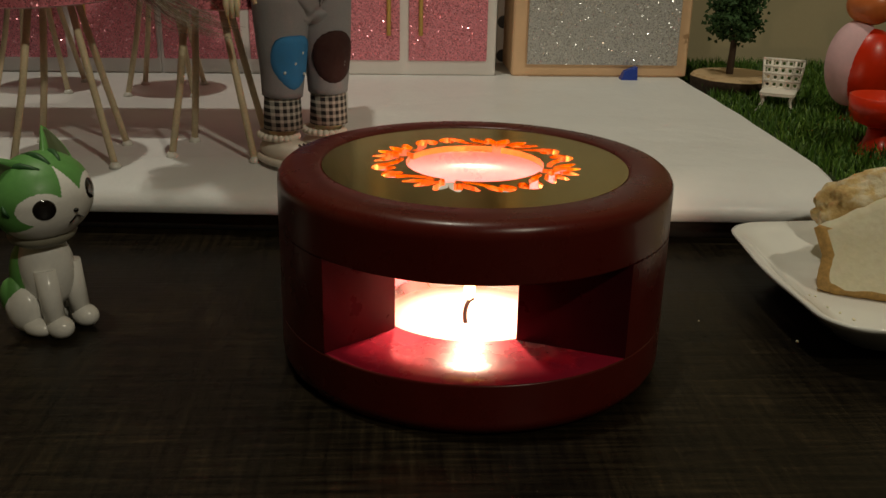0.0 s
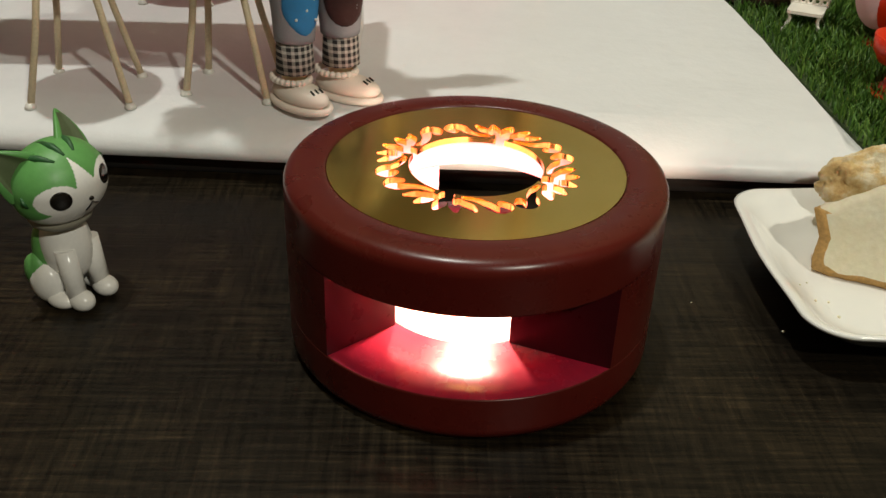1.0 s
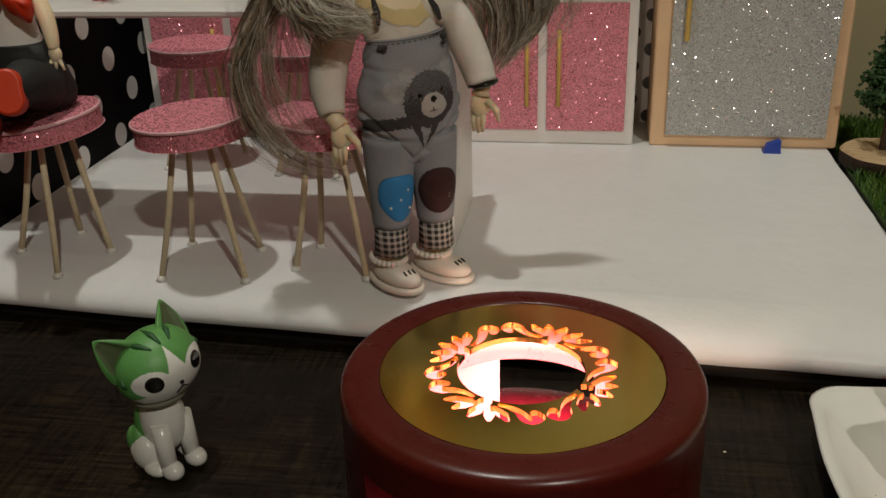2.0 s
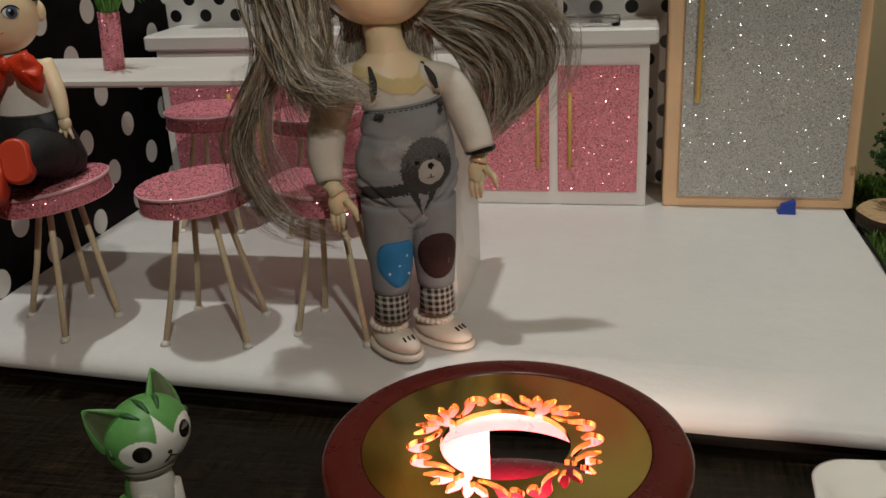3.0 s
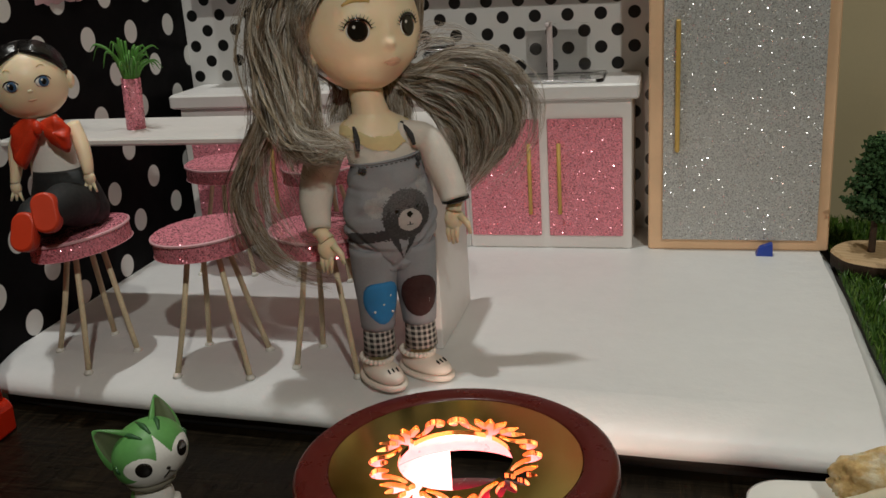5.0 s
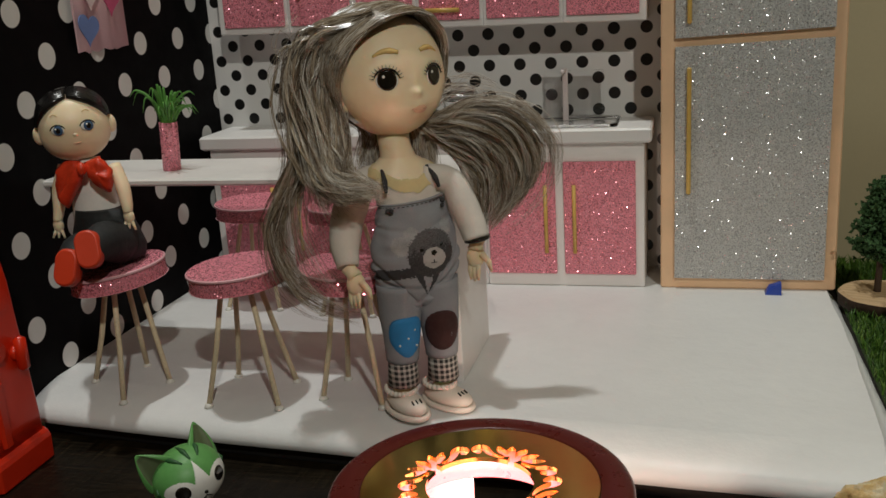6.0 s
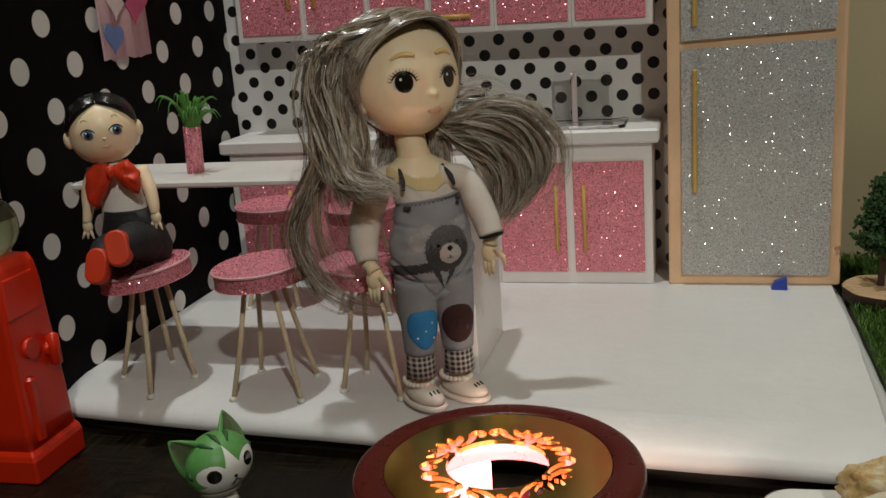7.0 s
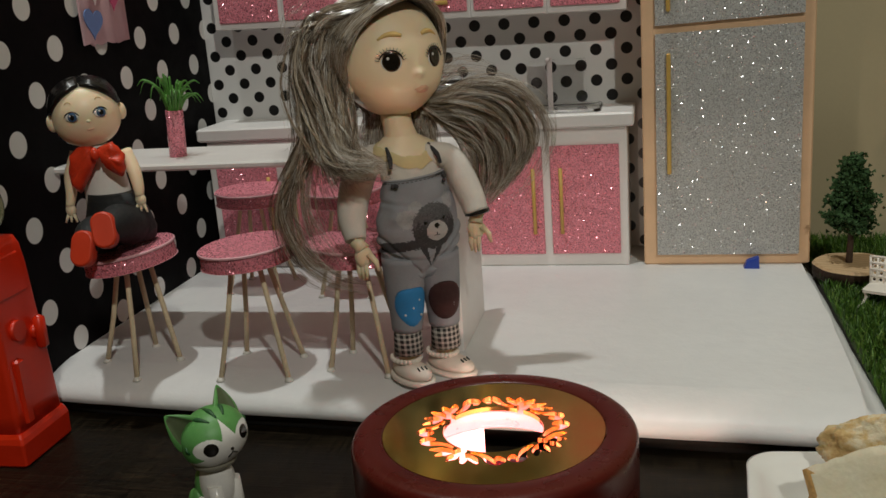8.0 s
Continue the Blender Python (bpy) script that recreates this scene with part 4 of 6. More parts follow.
        tube(bm, [hc + yaw @ Vector((d.x * rx, d.y * ry, d.z * rz)) for d in (d0, d0.lerp(d1, 0.5) * 1.03, d1)], [0.0003, 0.0007, 0.0003], 6, D)
    # collar, chest, back, legs, tail
    body = Matrix.Rotation(radians(62), 3, "Z")
    o = Vector((-0.0775, 0.2360, 0.0))
    blob(bm, o + Vector((0.001, -0.001, 0.0282)), (0.0092, 0.0086, 0.0040), body, C, 24, 8)
    blob(bm, o + Vector((0.0006, -0.0004, 0.0175)), (0.0070, 0.0078, 0.0115), body, W)
    blob(bm, o + body @ Vector((0, 0.0036, 0.0150)), (0.0069, 0.0066, 0.0112), body, G)
    for sx in (-1, 1):
        a = o + body @ Vector((sx * 0.0042, -0.0046, 0.0190))
        b = o + body @ Vector((sx * 0.0046, -0.0066, 0.0035))
        tube(bm, [a, a.lerp(b, 0.5), b], [0.0031, 0.0029, 0.0027], 14, W)
        blob(bm, b + body @ Vector((0, -0.0014, -0.0004)), (0.0033, 0.0042, 0.0032), body, W, 18, 10)
        blob(bm, o + body @ Vector((sx * 0.0060, 0.0030, 0.0068)), (0.0040, 0.0058, 0.0066), body, W, 18, 10)
        blob(bm, o + body @ Vector((sx * 0.0066, -0.0018, 0.0026)), (0.0030, 0.0050, 0.0026), body, W, 18, 10)
        blob(bm, o + body @ Vector((sx * 0.0064, 0.0058, 0.0095)), (0.0028, 0.0044, 0.0060), body, G, 16, 10)
    tube(bm, spline([o + body @ Vector((0.002, 0.010, 0.005)), o + body @ Vector((0.004, 0.0145, 0.006)), o + body @ Vector((0.007, 0.016, 0.010))], 5), [0.0026, 0.0026, 0.0014], 10, G)
    solid("cat_figurine", bm, [CAT_GREEN, EYE_WHITE, EYE_BLACK, CAT_EAR, CAT_GREY, CAT_DARK], "small green and white painted sitting cat figurine on the table", "figurine")


cat()


# ---- the standing doll ----
def doll():
    bm = B()
    S, H, DN, SH, Y, K, CH, MU, PB, PR, CU, SO, BR, LI, W, BW, FU, FL, BR2, H2, H3 = range(21)
    turn = Matrix.Rotation(radians(31), 3, "Z")
    o = Vector((-0.0140, 0.3410, FLOOR))
    at = lambda x, y, z: o + turn @ Vector((x, y, z))
    # shoes, ankles, legs
    for sx in (-1, 1):
        f = turn @ Matrix.Rotation(radians(22 + sx * 7), 3, "Z")
        c = at(sx * 0.0098, -0.004, 0.0046)
        blob(bm, c, (0.0068, 0.0142, 0.0046), f, SO, 24, 12)
        tube(bm, [c + f @ Vector((0.0074 * math.cos(a), 0.0140 * math.sin(a), -0.0030)) for a in np.linspace(0, 2 * math.pi, 25)], 0.0014, 6, SO, 1.0, False)
        tube(bm, [c + f @ Vector((0.0056 * math.cos(a), 0.0052 + 0.0072 * math.sin(a), 0.0048)) for a in np.linspace(0, 2 * math.pi, 21)], 0.0011, 6, SO, 1.0, False)
        for t in range(22):
            a = 2 * math.pi * t / 22
            blob(bm, c + f @ Vector((0.0060 * math.cos(a), 0.0050 + 0.0080 * math.sin(a), 0.0052)), (0.0013, 0.0013, 0.0013), f, SO, 8, 6)
        for bx in (-0.002, 0.0, 0.002):
            tube(bm, [c + f @ Vector((bx, -0.0105, 0.0030)), c + f @ Vector((bx, -0.0085, 0.0040))], 0.0004, 5, K)
        tube(bm, [at(sx * 0.0096, 0.0005, 0.006), at(sx * 0.0094, 0.0005, 0.0165)], 0.0050, 16, S)
        tube(bm, [at(sx * 0.0094, 0.0, 0.0125), at(sx * 0.0094, 0.0, 0.0250)], [0.0072, 0.0066], 20, CU)
        tube(bm, spline([at(sx * 0.0093, 0.0, 0.0246), at(sx * 0.0090, -0.0006, 0.036), at(sx * 0.0088, 0.0, 0.046), at(sx * 0.0078, 0.0006, 0.060)], 5), [0.0074, 0.0084, 0.0094, 0.0110], 22, DN)
        # knee patch, hugging the leg
        rows = []
        for rho in (0.02, 0.35, 0.7, 0.92, 1.0):
            row = []
            for k in range(24):
                t = 2 * math.pi * k / 24
                ang = radians(-90 - sx * 6 + 62 * rho * math.cos(t))
                z = 0.0380 + 0.0098 * rho * math.sin(t) * (1 + 0.10 * math.sin(3 * t) * (sx < 0))
                r = float(np.interp(z, (0.0246, 0.036, 0.046, 0.060), (0.0074, 0.0084, 0.0094, 0.0110))) + (0.0004 if rho < 0.95 else -0.0003)
                row.append(at(sx * 0.0090 + r * math.cos(ang), r * math.sin(ang) - 0.0003, z))
            rows.append(row)
        rings(bm, rows, PB if sx < 0 else PR, True)
        if sx < 0:
            for dx, dz in ((0.0010, 0.0370), (0.0042, 0.0405), (0.0048, 0.0330), (-0.0030, 0.0340), (-0.0014, 0.0425)):
                blob(bm, at(-0.0090 + dx, -0.0090 + 40 * dx * dx, dz), (0.0006, 0.0004, 0.0006), turn, W, 8, 5)
    # hips and bib, creased from the crotch outwards, with a printed animal head
    zs, xs, ys = (0.0500, 0.0540, 0.062, 0.072, 0.082, 0.092, 0.0985), (0.0125, 0.0175, 0.0198, 0.0202, 0.0186, 0.0160, 0.0148), (0.0085, 0.0112, 0.0130, 0.0138, 0.0134, 0.0118, 0.0108)

    def bib_print(x, z):
        """The cloth or print at a place on the front of the bib."""
        fuzz = 0.0006 * noise.noise(Vector((x * 900, z * 900, 1))) + 0.0007 * noise.noise(Vector((x * 2600, z * 2600, 4)))
        x, z = x - 0.0036, z - 0.0762
        inside = lambda cx, cz, rx, rz, soft=0.0: math.hypot((x - cx) / rx, (z - cz) / rz) < 1 + soft / rx
        if inside(0.0012, -0.0006, 0.0014, 0.0011) or inside(-0.0043, 0.0012, 0.0008, 0.0009) or inside(0.0052, 0.0026, 0.0008, 0.0009):
            return K
        if abs(x - 0.0012) < 0.00025 and -0.0046 < z < -0.0010 or (-0.0052 < z < -0.0046 and abs(x - 0.0012) < 0.0014):
            return CH
        if inside(0.0012, -0.0030, 0.0052, 0.0047):
            return MU
        if inside(0.0, -0.0008, 0.0104, 0.0106, fuzz):
            return CH if z + fuzz * 5 < 0.0012 + 0.10 * x else FU
        if inside(-0.0080, 0.0080, 0.0033, 0.0036, fuzz) or inside(0.0082, 0.0094, 0.0028, 0.0036, fuzz):
            return FL
        if x < -0.005 and abs(z + 0.0078 - 0.12 * (x + 0.005) + fuzz) < 0.0024:
            return BW
        taper = 1 + (z + 0.0100) / 0.0105
        if -0.0200 < z < -0.0100 and 0.0024 * taper < abs(x + 0.0018) < 0.0058 * taper:
            return BW
        if inside(-0.0130, 0.0035, 0.0036, 0.0046, fuzz):
            return FL
        return DN

    loops, flat = [], []
    tall, wide = 130, 220
    for j in range(tall + 1):
        z = 0.0500 + 0.0485 * j / tall
        rx, ry = (float(np.interp(z, zs, v)) for v in (xs, ys))
        dy = float(np.interp(z, (0.050, 0.080, 0.0985), (0.0010, 0.0, 0.0014)))
        loop, row = [], []
        for i in range(wide):
            t = 2 * math.pi * i / wide
            x = rx * math.cos(t)
            fold = 0.0
            for rise, lift, deep in ((0.35, 0.0535, 0.0012), (0.75, 0.0525, 0.0010), (0.12, 0.0600, 0.0008), (1.1, 0.0520, 0.0007), (0.2, 0.0850, 0.0004)):
                fold -= deep * math.exp(-((z - lift - rise * abs(x + 0.002)) / 0.0013) ** 2) * (0.35 + min(1.0, abs(x) / 0.012))
            fold += 0.0009 * noise.noise(Vector((x * 120, math.sin(t) * 1.5, z * 160))) - 0.0016 * math.exp(-(x / 0.0016) ** 2) * max(0, 1 - (z - 0.050) / 0.007)
            slope = 0.09 * x * max(0.0, (z - 0.075) / 0.0235)
            loop.append(at((rx + fold) * math.cos(t), dy + (ry + fold) * math.sin(t), z + slope))
            row.append((x, z, math.sin(t)))
        loops.append(loop)
        flat.append(row)
    made = [[bm.verts.new(p) for p in loop] for loop in loops]
    for j in range(tall):
        for i in range(wide):
            k = (i + 1) % wide
            x, z, front = flat[j][i]
            face(bm, (made[j][i], made[j][k], made[j + 1][k], made[j + 1][i]), bib_print(x, z) if front < -0.05 else DN, True)
    hem = [at(0.0152 * math.cos(t), 0.0014 + 0.0112 * math.sin(t), 0.0980 + 0.00137 * math.cos(t)) for t in np.linspace(math.pi, 2 * math.pi, 24)]
    tube(bm, hem, 0.0005, 6, DN)
    for a, b in zip(hem[1::1], hem[2::1]):
        tube(bm, [a.lerp(b, 0.2) + turn @ Vector((0, -0.0004, -0.0011)), a.lerp(b, 0.75) + turn @ Vector((0, -0.0004, -0.0011))], 0.00018, 4, CH)
    for x in (-0.0122, 0.0122):
        blob(bm, at(x, -0.0066, 0.0958 + 0.09 * x), (0.0012, 0.0008, 0.0012), turn, CH, 10, 6)
    # shirt with a yellow scooped collar, bare chest and neck
    rows = ((0.0945, 0.0146, 0.0104), (0.1000, 0.0150, 0.0104), (0.1050, 0.0158, 0.0100), (0.1090, 0.0158, 0.0092), (0.1118, 0.0140, 0.0082), (0.1140, 0.0105, 0.0074), (0.1160, 0.0078, 0.0068), (0.1200, 0.0070, 0.0066), (0.1300, 0.0070, 0.0066))
    made, tags = [], []
    for j in range(97):
        z = 0.0945 + 0.0355 * j / 96
        rx, ry = (float(np.interp(z, [q[0] for q in rows], [q[n_] for q in rows])) for n_ in (1, 2))
        dx, dy = float(np.interp(z, (0.095, 0.122), (0.0, -0.0042))), float(np.interp(z, (0.095, 0.130), (0.0008, 0.0085)))
        loop, tag = [], []
        for i in range(140):
            t = 2 * math.pi * i / 140
            x, side_ = rx * math.cos(t), math.sin(t)
            scoop = 0.1072 + 0.0048 * (x / 0.0125) ** 2 + (0.003 if side_ > 0 else 0.0) + 0.0003 * math.sin(i * 0.56)
            kind_ = S if z > scoop else (Y if z > scoop - 0.0054 - 0.0010 * noise.noise(Vector((x * 250, 0, 3))) else SH)
            puff = 0.0005 if kind_ == Y else (0.0004 * noise.noise(Vector((x * 260, side_ * 2, z * 260))) if kind_ == SH else 0.0)
            loop.append(bm.verts.new(at(dx + (rx + puff) * math.cos(t), dy + (ry + puff) * side_, z)))
            tag.append(kind_)
        made.append(loop)
        tags.append(tag)
    for j in range(96):
        for i in range(140):
            k = (i + 1) % 140
            face(bm, (made[j][i], made[j][k], made[j + 1][k], made[j + 1][i]), tags[j][i], True)
    for sx in (-1, 1):
        tube(bm, spline([at(sx * 0.0117 - 0.0010, -0.0078, 0.1030), at(sx * 0.0110 - 0.0016, -0.0068, 0.1075), at(sx * 0.0098 - 0.0024, -0.0012, 0.1118)], 5), [0.0008, 0.0013, 0.0008], 8, BW, 0.45)
        blob(bm, at(sx * 0.0112, -0.0090, 0.0952), (0.0010, 0.0005, 0.0010), turn, BW, 10, 6)
    # arms with puffed sleeves
    for sx, pts, rad in ((-1, ((-0.0335, 0.3390, 0.1265), (-0.0395, 0.3330, 0.1160), (-0.0408, 0.3265, 0.1030), (-0.0385, 0.3215, 0.0930)), [0.0066, 0.0076, 0.0068, 0.0048]),
                         (1, ((0.0015, 0.3480, 0.1250), (0.0070, 0.3475, 0.1155), (0.0112, 0.3460, 0.1060), (0.0136, 0.3440, 0.0995)), [0.0060, 0.0066, 0.0062, 0.0056])):
        tube(bm, spline((at(sx * 0.0060, 0.0010, 0.1060), *pts), 6), [0.0064, *rad], 24, SH)
        end = Vector(pts[-1])
        if sx > 0:
            tube(bm, [end + Vector((0.0002, -0.0002, 0.0012)), end + Vector((0.0004, -0.0002, 0.0))], 0.0059, 18, K)
        down = Vector((0.0034, -0.0012, -0.0042)) if sx < 0 else Vector((-0.0006, -0.0012, -0.0042))
        tube(bm, [end, end + down * 0.45, end + down], [0.0036, 0.0030, 0.0036], 12, S)
        palm = end + down
        blob(bm, palm + Vector((0, 0, -0.0030)), (0.0042, 0.0026, 0.0052), turn, S, 16, 10)
        for k, (fx, fz) in enumerate(((-0.0024, -0.0135), (-0.0008, -0.0142), (0.0008, -0.0138))):
            tube(bm, [palm + Vector((fx, 0, -0.005)), palm + Vector((fx * 1.1, -0.0006, -0.0095)), palm + Vector((fx, -0.0004, fz))], [0.0013, 0.0012, 0.0006], 8, S)
        tube(bm, [palm + Vector((0.0028, -0.001, -0.0015)), palm + Vector((0.0062, -0.002, -0.0050)), palm + Vector((0.0072, -0.002, -0.0092))], [0.0016, 0.0014, 0.0007], 8, S)
    # head: one smooth form with nose, pout, cheeks and eye hollows
    SIDE, NEAR = Vector((0.961, 0.2765, 0)), Vector((0.2765, -0.961, 0))
    view = lambda u, h, w: o + SIDE * (u / 1000) + Vector((0, 0, h / 1000)) + NEAR * (w / 1000)
    hc = view(-6.6, 148.4, -10)
    look_ = Matrix.Rotation(radians(46), 3, "Z") @ Matrix.Rotation(radians(-2), 3, "X")
    edge_left = ((-0.0085, -0.0030), (0.001, -0.0045), (0.0085, -0.0070), (0.0155, -0.0105), (0.0235, -0.0165))
    edge_top = ((-0.0205, 0.0165), (-0.0100, 0.0238), (0.0045, 0.0266), (0.0160, 0.0250))
    edge_right = ((-0.016, 0.004), (-0.006, -0.002), (0.006, -0.0070), (0.016, -0.0120), (0.0255, -0.0160))
    line = lambda pts, v: float(np.interp(v, [q[0] for q in pts], [q[1] for q in pts]))

    def skin_point(x, z):
        """Depth of the face's front at a place across and up."""
        low = max(0.0, -z / 0.0242)
        tall_ = 0.0285 if z > 0 else 0.0242
        c = max(0.0, 1 - (z / tall_) ** 2) ** 0.45
        wide_ = (0.0252 - 0.0048 * low * low) * c
        y = -(0.0230 * c) * math.sqrt(max(0.0, 1 - (x / max(wide_, 1e-6)) ** 2)) - 0.0010 * low
        bump = 0.0
        for cx, cz, sx_, sz_, k_ in ((0.0007, -0.0050, 0.0021, 0.0019, 0.0024), (0.0004, -0.0010, 0.0016, 0.0040, 0.0009), (0.0012, -0.0108, 0.0058, 0.0044, 0.0024), (0.0018, -0.0118, 0.0026, 0.0016, 0.0007), (0.0110, 0.0010, 0.0040, 0.0042, -0.0010),
                                     (-0.0110, 0.0010, 0.0040, 0.0042, -0.0010), (0.0125, -0.0100, 0.0060, 0.0060, 0.0008), (-0.0125, -0.0100, 0.0060, 0.0060, 0.0008), (0, -0.0205, 0.0045, 0.0030, 0.0007)):
            bump += k_ * math.exp(-((x - cx) / sx_) ** 2 - ((z - cz) / sz_) ** 2)
        return y - bump

    n, k = 128, 110
    made, tags = [], []
    for j in range(k + 1):
        a = math.pi * (0.006 + 0.988 * j / k) - math.pi / 2
        z = (0.0285 if a > 0 else 0.0242) * math.sin(a)
        low = max(0.0, -math.sin(a))
        c = math.cos(a) ** 0.9
        loop, tag = [], []
        for i in range(n):
            t = 2 * math.pi * i / n
            x = (0.0252 - 0.0048 * low * low) * c * math.cos(t)
            y = skin_point(x, z) if math.sin(t) < 0 else 0.0236 * c * math.sin(t) - 0.0010 * low
            hairy = z > line(edge_top, x) or (x < 0 and y > line(edge_left, z)) or (x >= 0 and y > line(edge_right, z))
            loop.append(bm.verts.new(hc + look_ @ Vector((x, y, z))))
            tag.append(H if hairy and z > -0.017 else S)
        made.append(loop)
        tags.append(tag)
    for j in range(k):
        for i in range(n):
            q = (i + 1) % n
            face(bm, (made[j][i], made[j][q], made[j + 1][q], made[j + 1][i]), tags[j][i], True)
    face(bm, made[0][::-1], S, True)
    face(bm, made[-1], H, True)

    def on_face(x, z, lift=0.0):
        e = 0.0004
        p = Vector((x, skin_point(x, z), z))
        nrm = (Vector((x, skin_point(x, z + e), z + e)) - p).cross(Vector((x + e, skin_point(x + e, z), z)) - p).normalized()
        if nrm.y > 0:
            nrm = -nrm
        return hc + look_ @ (p + nrm * lift), (look_ @ nrm).to_track_quat("Z", "Y").to_matrix()

    def decal(outline, mat, lift):
        """Paint on the face: a thin skin that follows its form."""
        n_ = len(outline)
        cx, cz = sum(q[0] for q in outline) / n_, sum(q[1] for q in outline) / n_
        rows_ = [[on_face(cx + (x - cx) * rho, cz + (z - cz) * rho, lift if rho < 0.97 else lift - 0.0003)[0] for x, z in outline] for rho in (0.04, 0.4, 0.75, 0.94, 1.0)]
        rings(bm, rows_, mat, True)

    oval = lambda cx, cz, rx, rz, n_=28: [(cx + rx * math.cos(2 * math.pi * i / n_), cz + rz * math.sin(2 * math.pi * i / n_)) for i in range(n_)]
    for sx in (-1, 1):
        ex, ez = sx * 0.0110, 0.0012
        decal(oval(ex, ez - 0.0003, 0.0043, 0.0040), W, 0.00025)
        decal(oval(ex, ez - 0.0001, 0.0038, 0.0043), BR2, 0.00045)
        decal(oval(ex, ez, 0.0034, 0.0039), K, 0.00060)
        # the eye's glint, painted in as a white dot
        decal(oval(ex - 0.0012, ez + 0.0014, 0.0006, 0.0007, 12), W, 0.00080)
        arch = [(ex + 0.0048 * math.cos(radians(t)), ez - 0.0002 + 0.0046 * math.sin(radians(t))) for t in range(8, 173, 12)]
        tube(bm, [on_face(x, z, 0.0005)[0] for x, z in arch], [0.0002, 0.0005, 0.0007, 0.0005, 0.0002], 6, K)
        for t in range(5, 178, 14):
            c_, s_ = math.cos(radians(t)), math.sin(radians(t))
            reach = 1.30 + 0.10 * abs(c_)
            a, _ = on_face(ex + 0.0047 * c_, ez + 0.0045 * s_, 0.0004)
            b, _ = on_face(ex + 0.0050 * c_ * reach * 0.92, ez + 0.0044 * s_ * reach + 0.0003, 0.0007)
            tube(bm, [a, b], [0.00022, 0.00005], 4, K)
        brow = [(sx * (0.0050 + 0.0100 * s), 0.0118 + 0.0016 * math.sin(s * 2.4) - 0.0022 * s * s) for s in np.linspace(0, 1, 10)]
        tube(bm, [on_face(x, z, -0.0002)[0] for x, z in brow], [0.0009, 0.0014, 0.0011, 0.0005], 8, BR, 0.9)
        ear = hc + look_ @ Vector((sx * 0.0222, -0.0010, -0.0070))
        blob(bm, ear, (0.0018, 0.0032, 0.0048), look_, S, 18, 12)
        blob(bm, ear + look_ @ Vector((sx * 0.0012, -0.0006, 0.0003)), (0.0009, 0.0019, 0.0030), look_, LI, 14, 8)
    # lips: a bowed upper lip over a short lower one
    upper = [(x + 0.0018, -0.0105 + 0.0005 * math.exp(-((abs(x) - 0.0010) / 0.0008) ** 2) - 75 * x * x) for x in np.linspace(-0.0040, 0.0040, 17)]
    decal(upper + [(x + 0.0018, -0.0117 - 20 * x * x) for x in np.linspace(0.0040, -0.0040, 17)], LI, 0.0003)
    decal([(x + 0.0018, -0.0118 - 20 * x * x) for x in np.linspace(-0.0030, 0.0030, 13)] + [(x + 0.0018, -0.0134 + 90 * x * x) for x in np.linspace(0.0030, -0.0030, 13)], LI, 0.0004)

    # hair: fine crinkled strands in locks, gathered as one set of thin three-sided tubes
    rnd = np.random.RandomState(3)
    paths = []

    def smooth(points, count):
        """Catmull-Rom through the points, resampled to a fixed count."""
        p = np.array([tuple(q) for q in points], float)
        p = np.vstack([2 * p[0] - p[1], p, 2 * p[-1] - p[-2]])
        t = np.linspace(0, len(p) - 3.0001, count)
        i, f = t.astype(int), (t - t.astype(int))[:, None]
        a, b, c, d = p[i], p[i + 1], p[i + 2], p[i + 3]
        return 0.5 * (2 * b + (c - a) * f + (2 * a - 5 * b + 4 * c - d) * f * f + (3 * b - a - 3 * c + d) * f ** 3)

    def lock(points, spread, strands, crinkle, thick=0.00013, count=26):
        """Strands that share a path, fan out towards the tip and ripple along the way."""
        mid = smooth(points, count)
        s = np.linspace(0, 1, count)[:, None]
        wave = rnd.uniform(0.3, 1.0) * crinkle * 5.0
        ph = rnd.uniform(0, 6.3, 3)
        shade = (H, H2, H3)[rnd.choice(3, p=(0.36, 0.44, 0.20))]
        mid = mid + wave * np.minimum(1, 4 * s) * np.hstack([np.sin(ph[i] + s * rnd.uniform(9, 17)) for i in range(3)])
        for _ in range(strands):
            near, far = rnd.normal(0, 1, 3) * spread * 0.55, rnd.normal(0, 1, 3) * spread * 1.5
            q = mid + near + (far - near) * s ** 1.5
            for f in (rnd.uniform(14, 26), rnd.uniform(35, 60)):
                g = rnd.uniform(0.3, 1.0) * crinkle * 16 / f
                q = q + g * np.minimum(1, 5 * s) * np.hstack([np.sin(rnd.uniform(0, 6.3) + s * f) for _ in range(3)])
            cut_ = rnd.uniform(0.72, 1.0)
            paths.append((smooth(q[: max(6, int(count * cut_))], count), thick * rnd.uniform(0.6, 1.25), shade))

    skull = lambda v, lift=1.0: hc + look_ @ (Vector(v) * lift)
    front_way = [Vector(v) for v in ((0.0150, -0.0160, 0.0250), (0.0045, -0.0195, 0.0272), (-0.0098, -0.0188, 0.0240), (-0.0205, -0.0132, 0.0162), (-0.0248, -0.0096, 0.0085), (-0.0260, -0.0068, 0.0010), (-0.0252, -0.0040, -0.0085))]
    back_way = [Vector(v) for v in ((0.0080, 0.0150, 0.0270), (-0.0020, 0.0185, 0.0275), (-0.0120, 0.0190, 0.0225), (-0.0215, 0.0180, 0.0130), (-0.0248, 0.0170, 0.0030), (-0.0242, 0.0165, -0.0070), (-0.0210, 0.0160, -0.0160))]
    jit = lambda sd: Vector(rnd.normal(0, sd, 3))
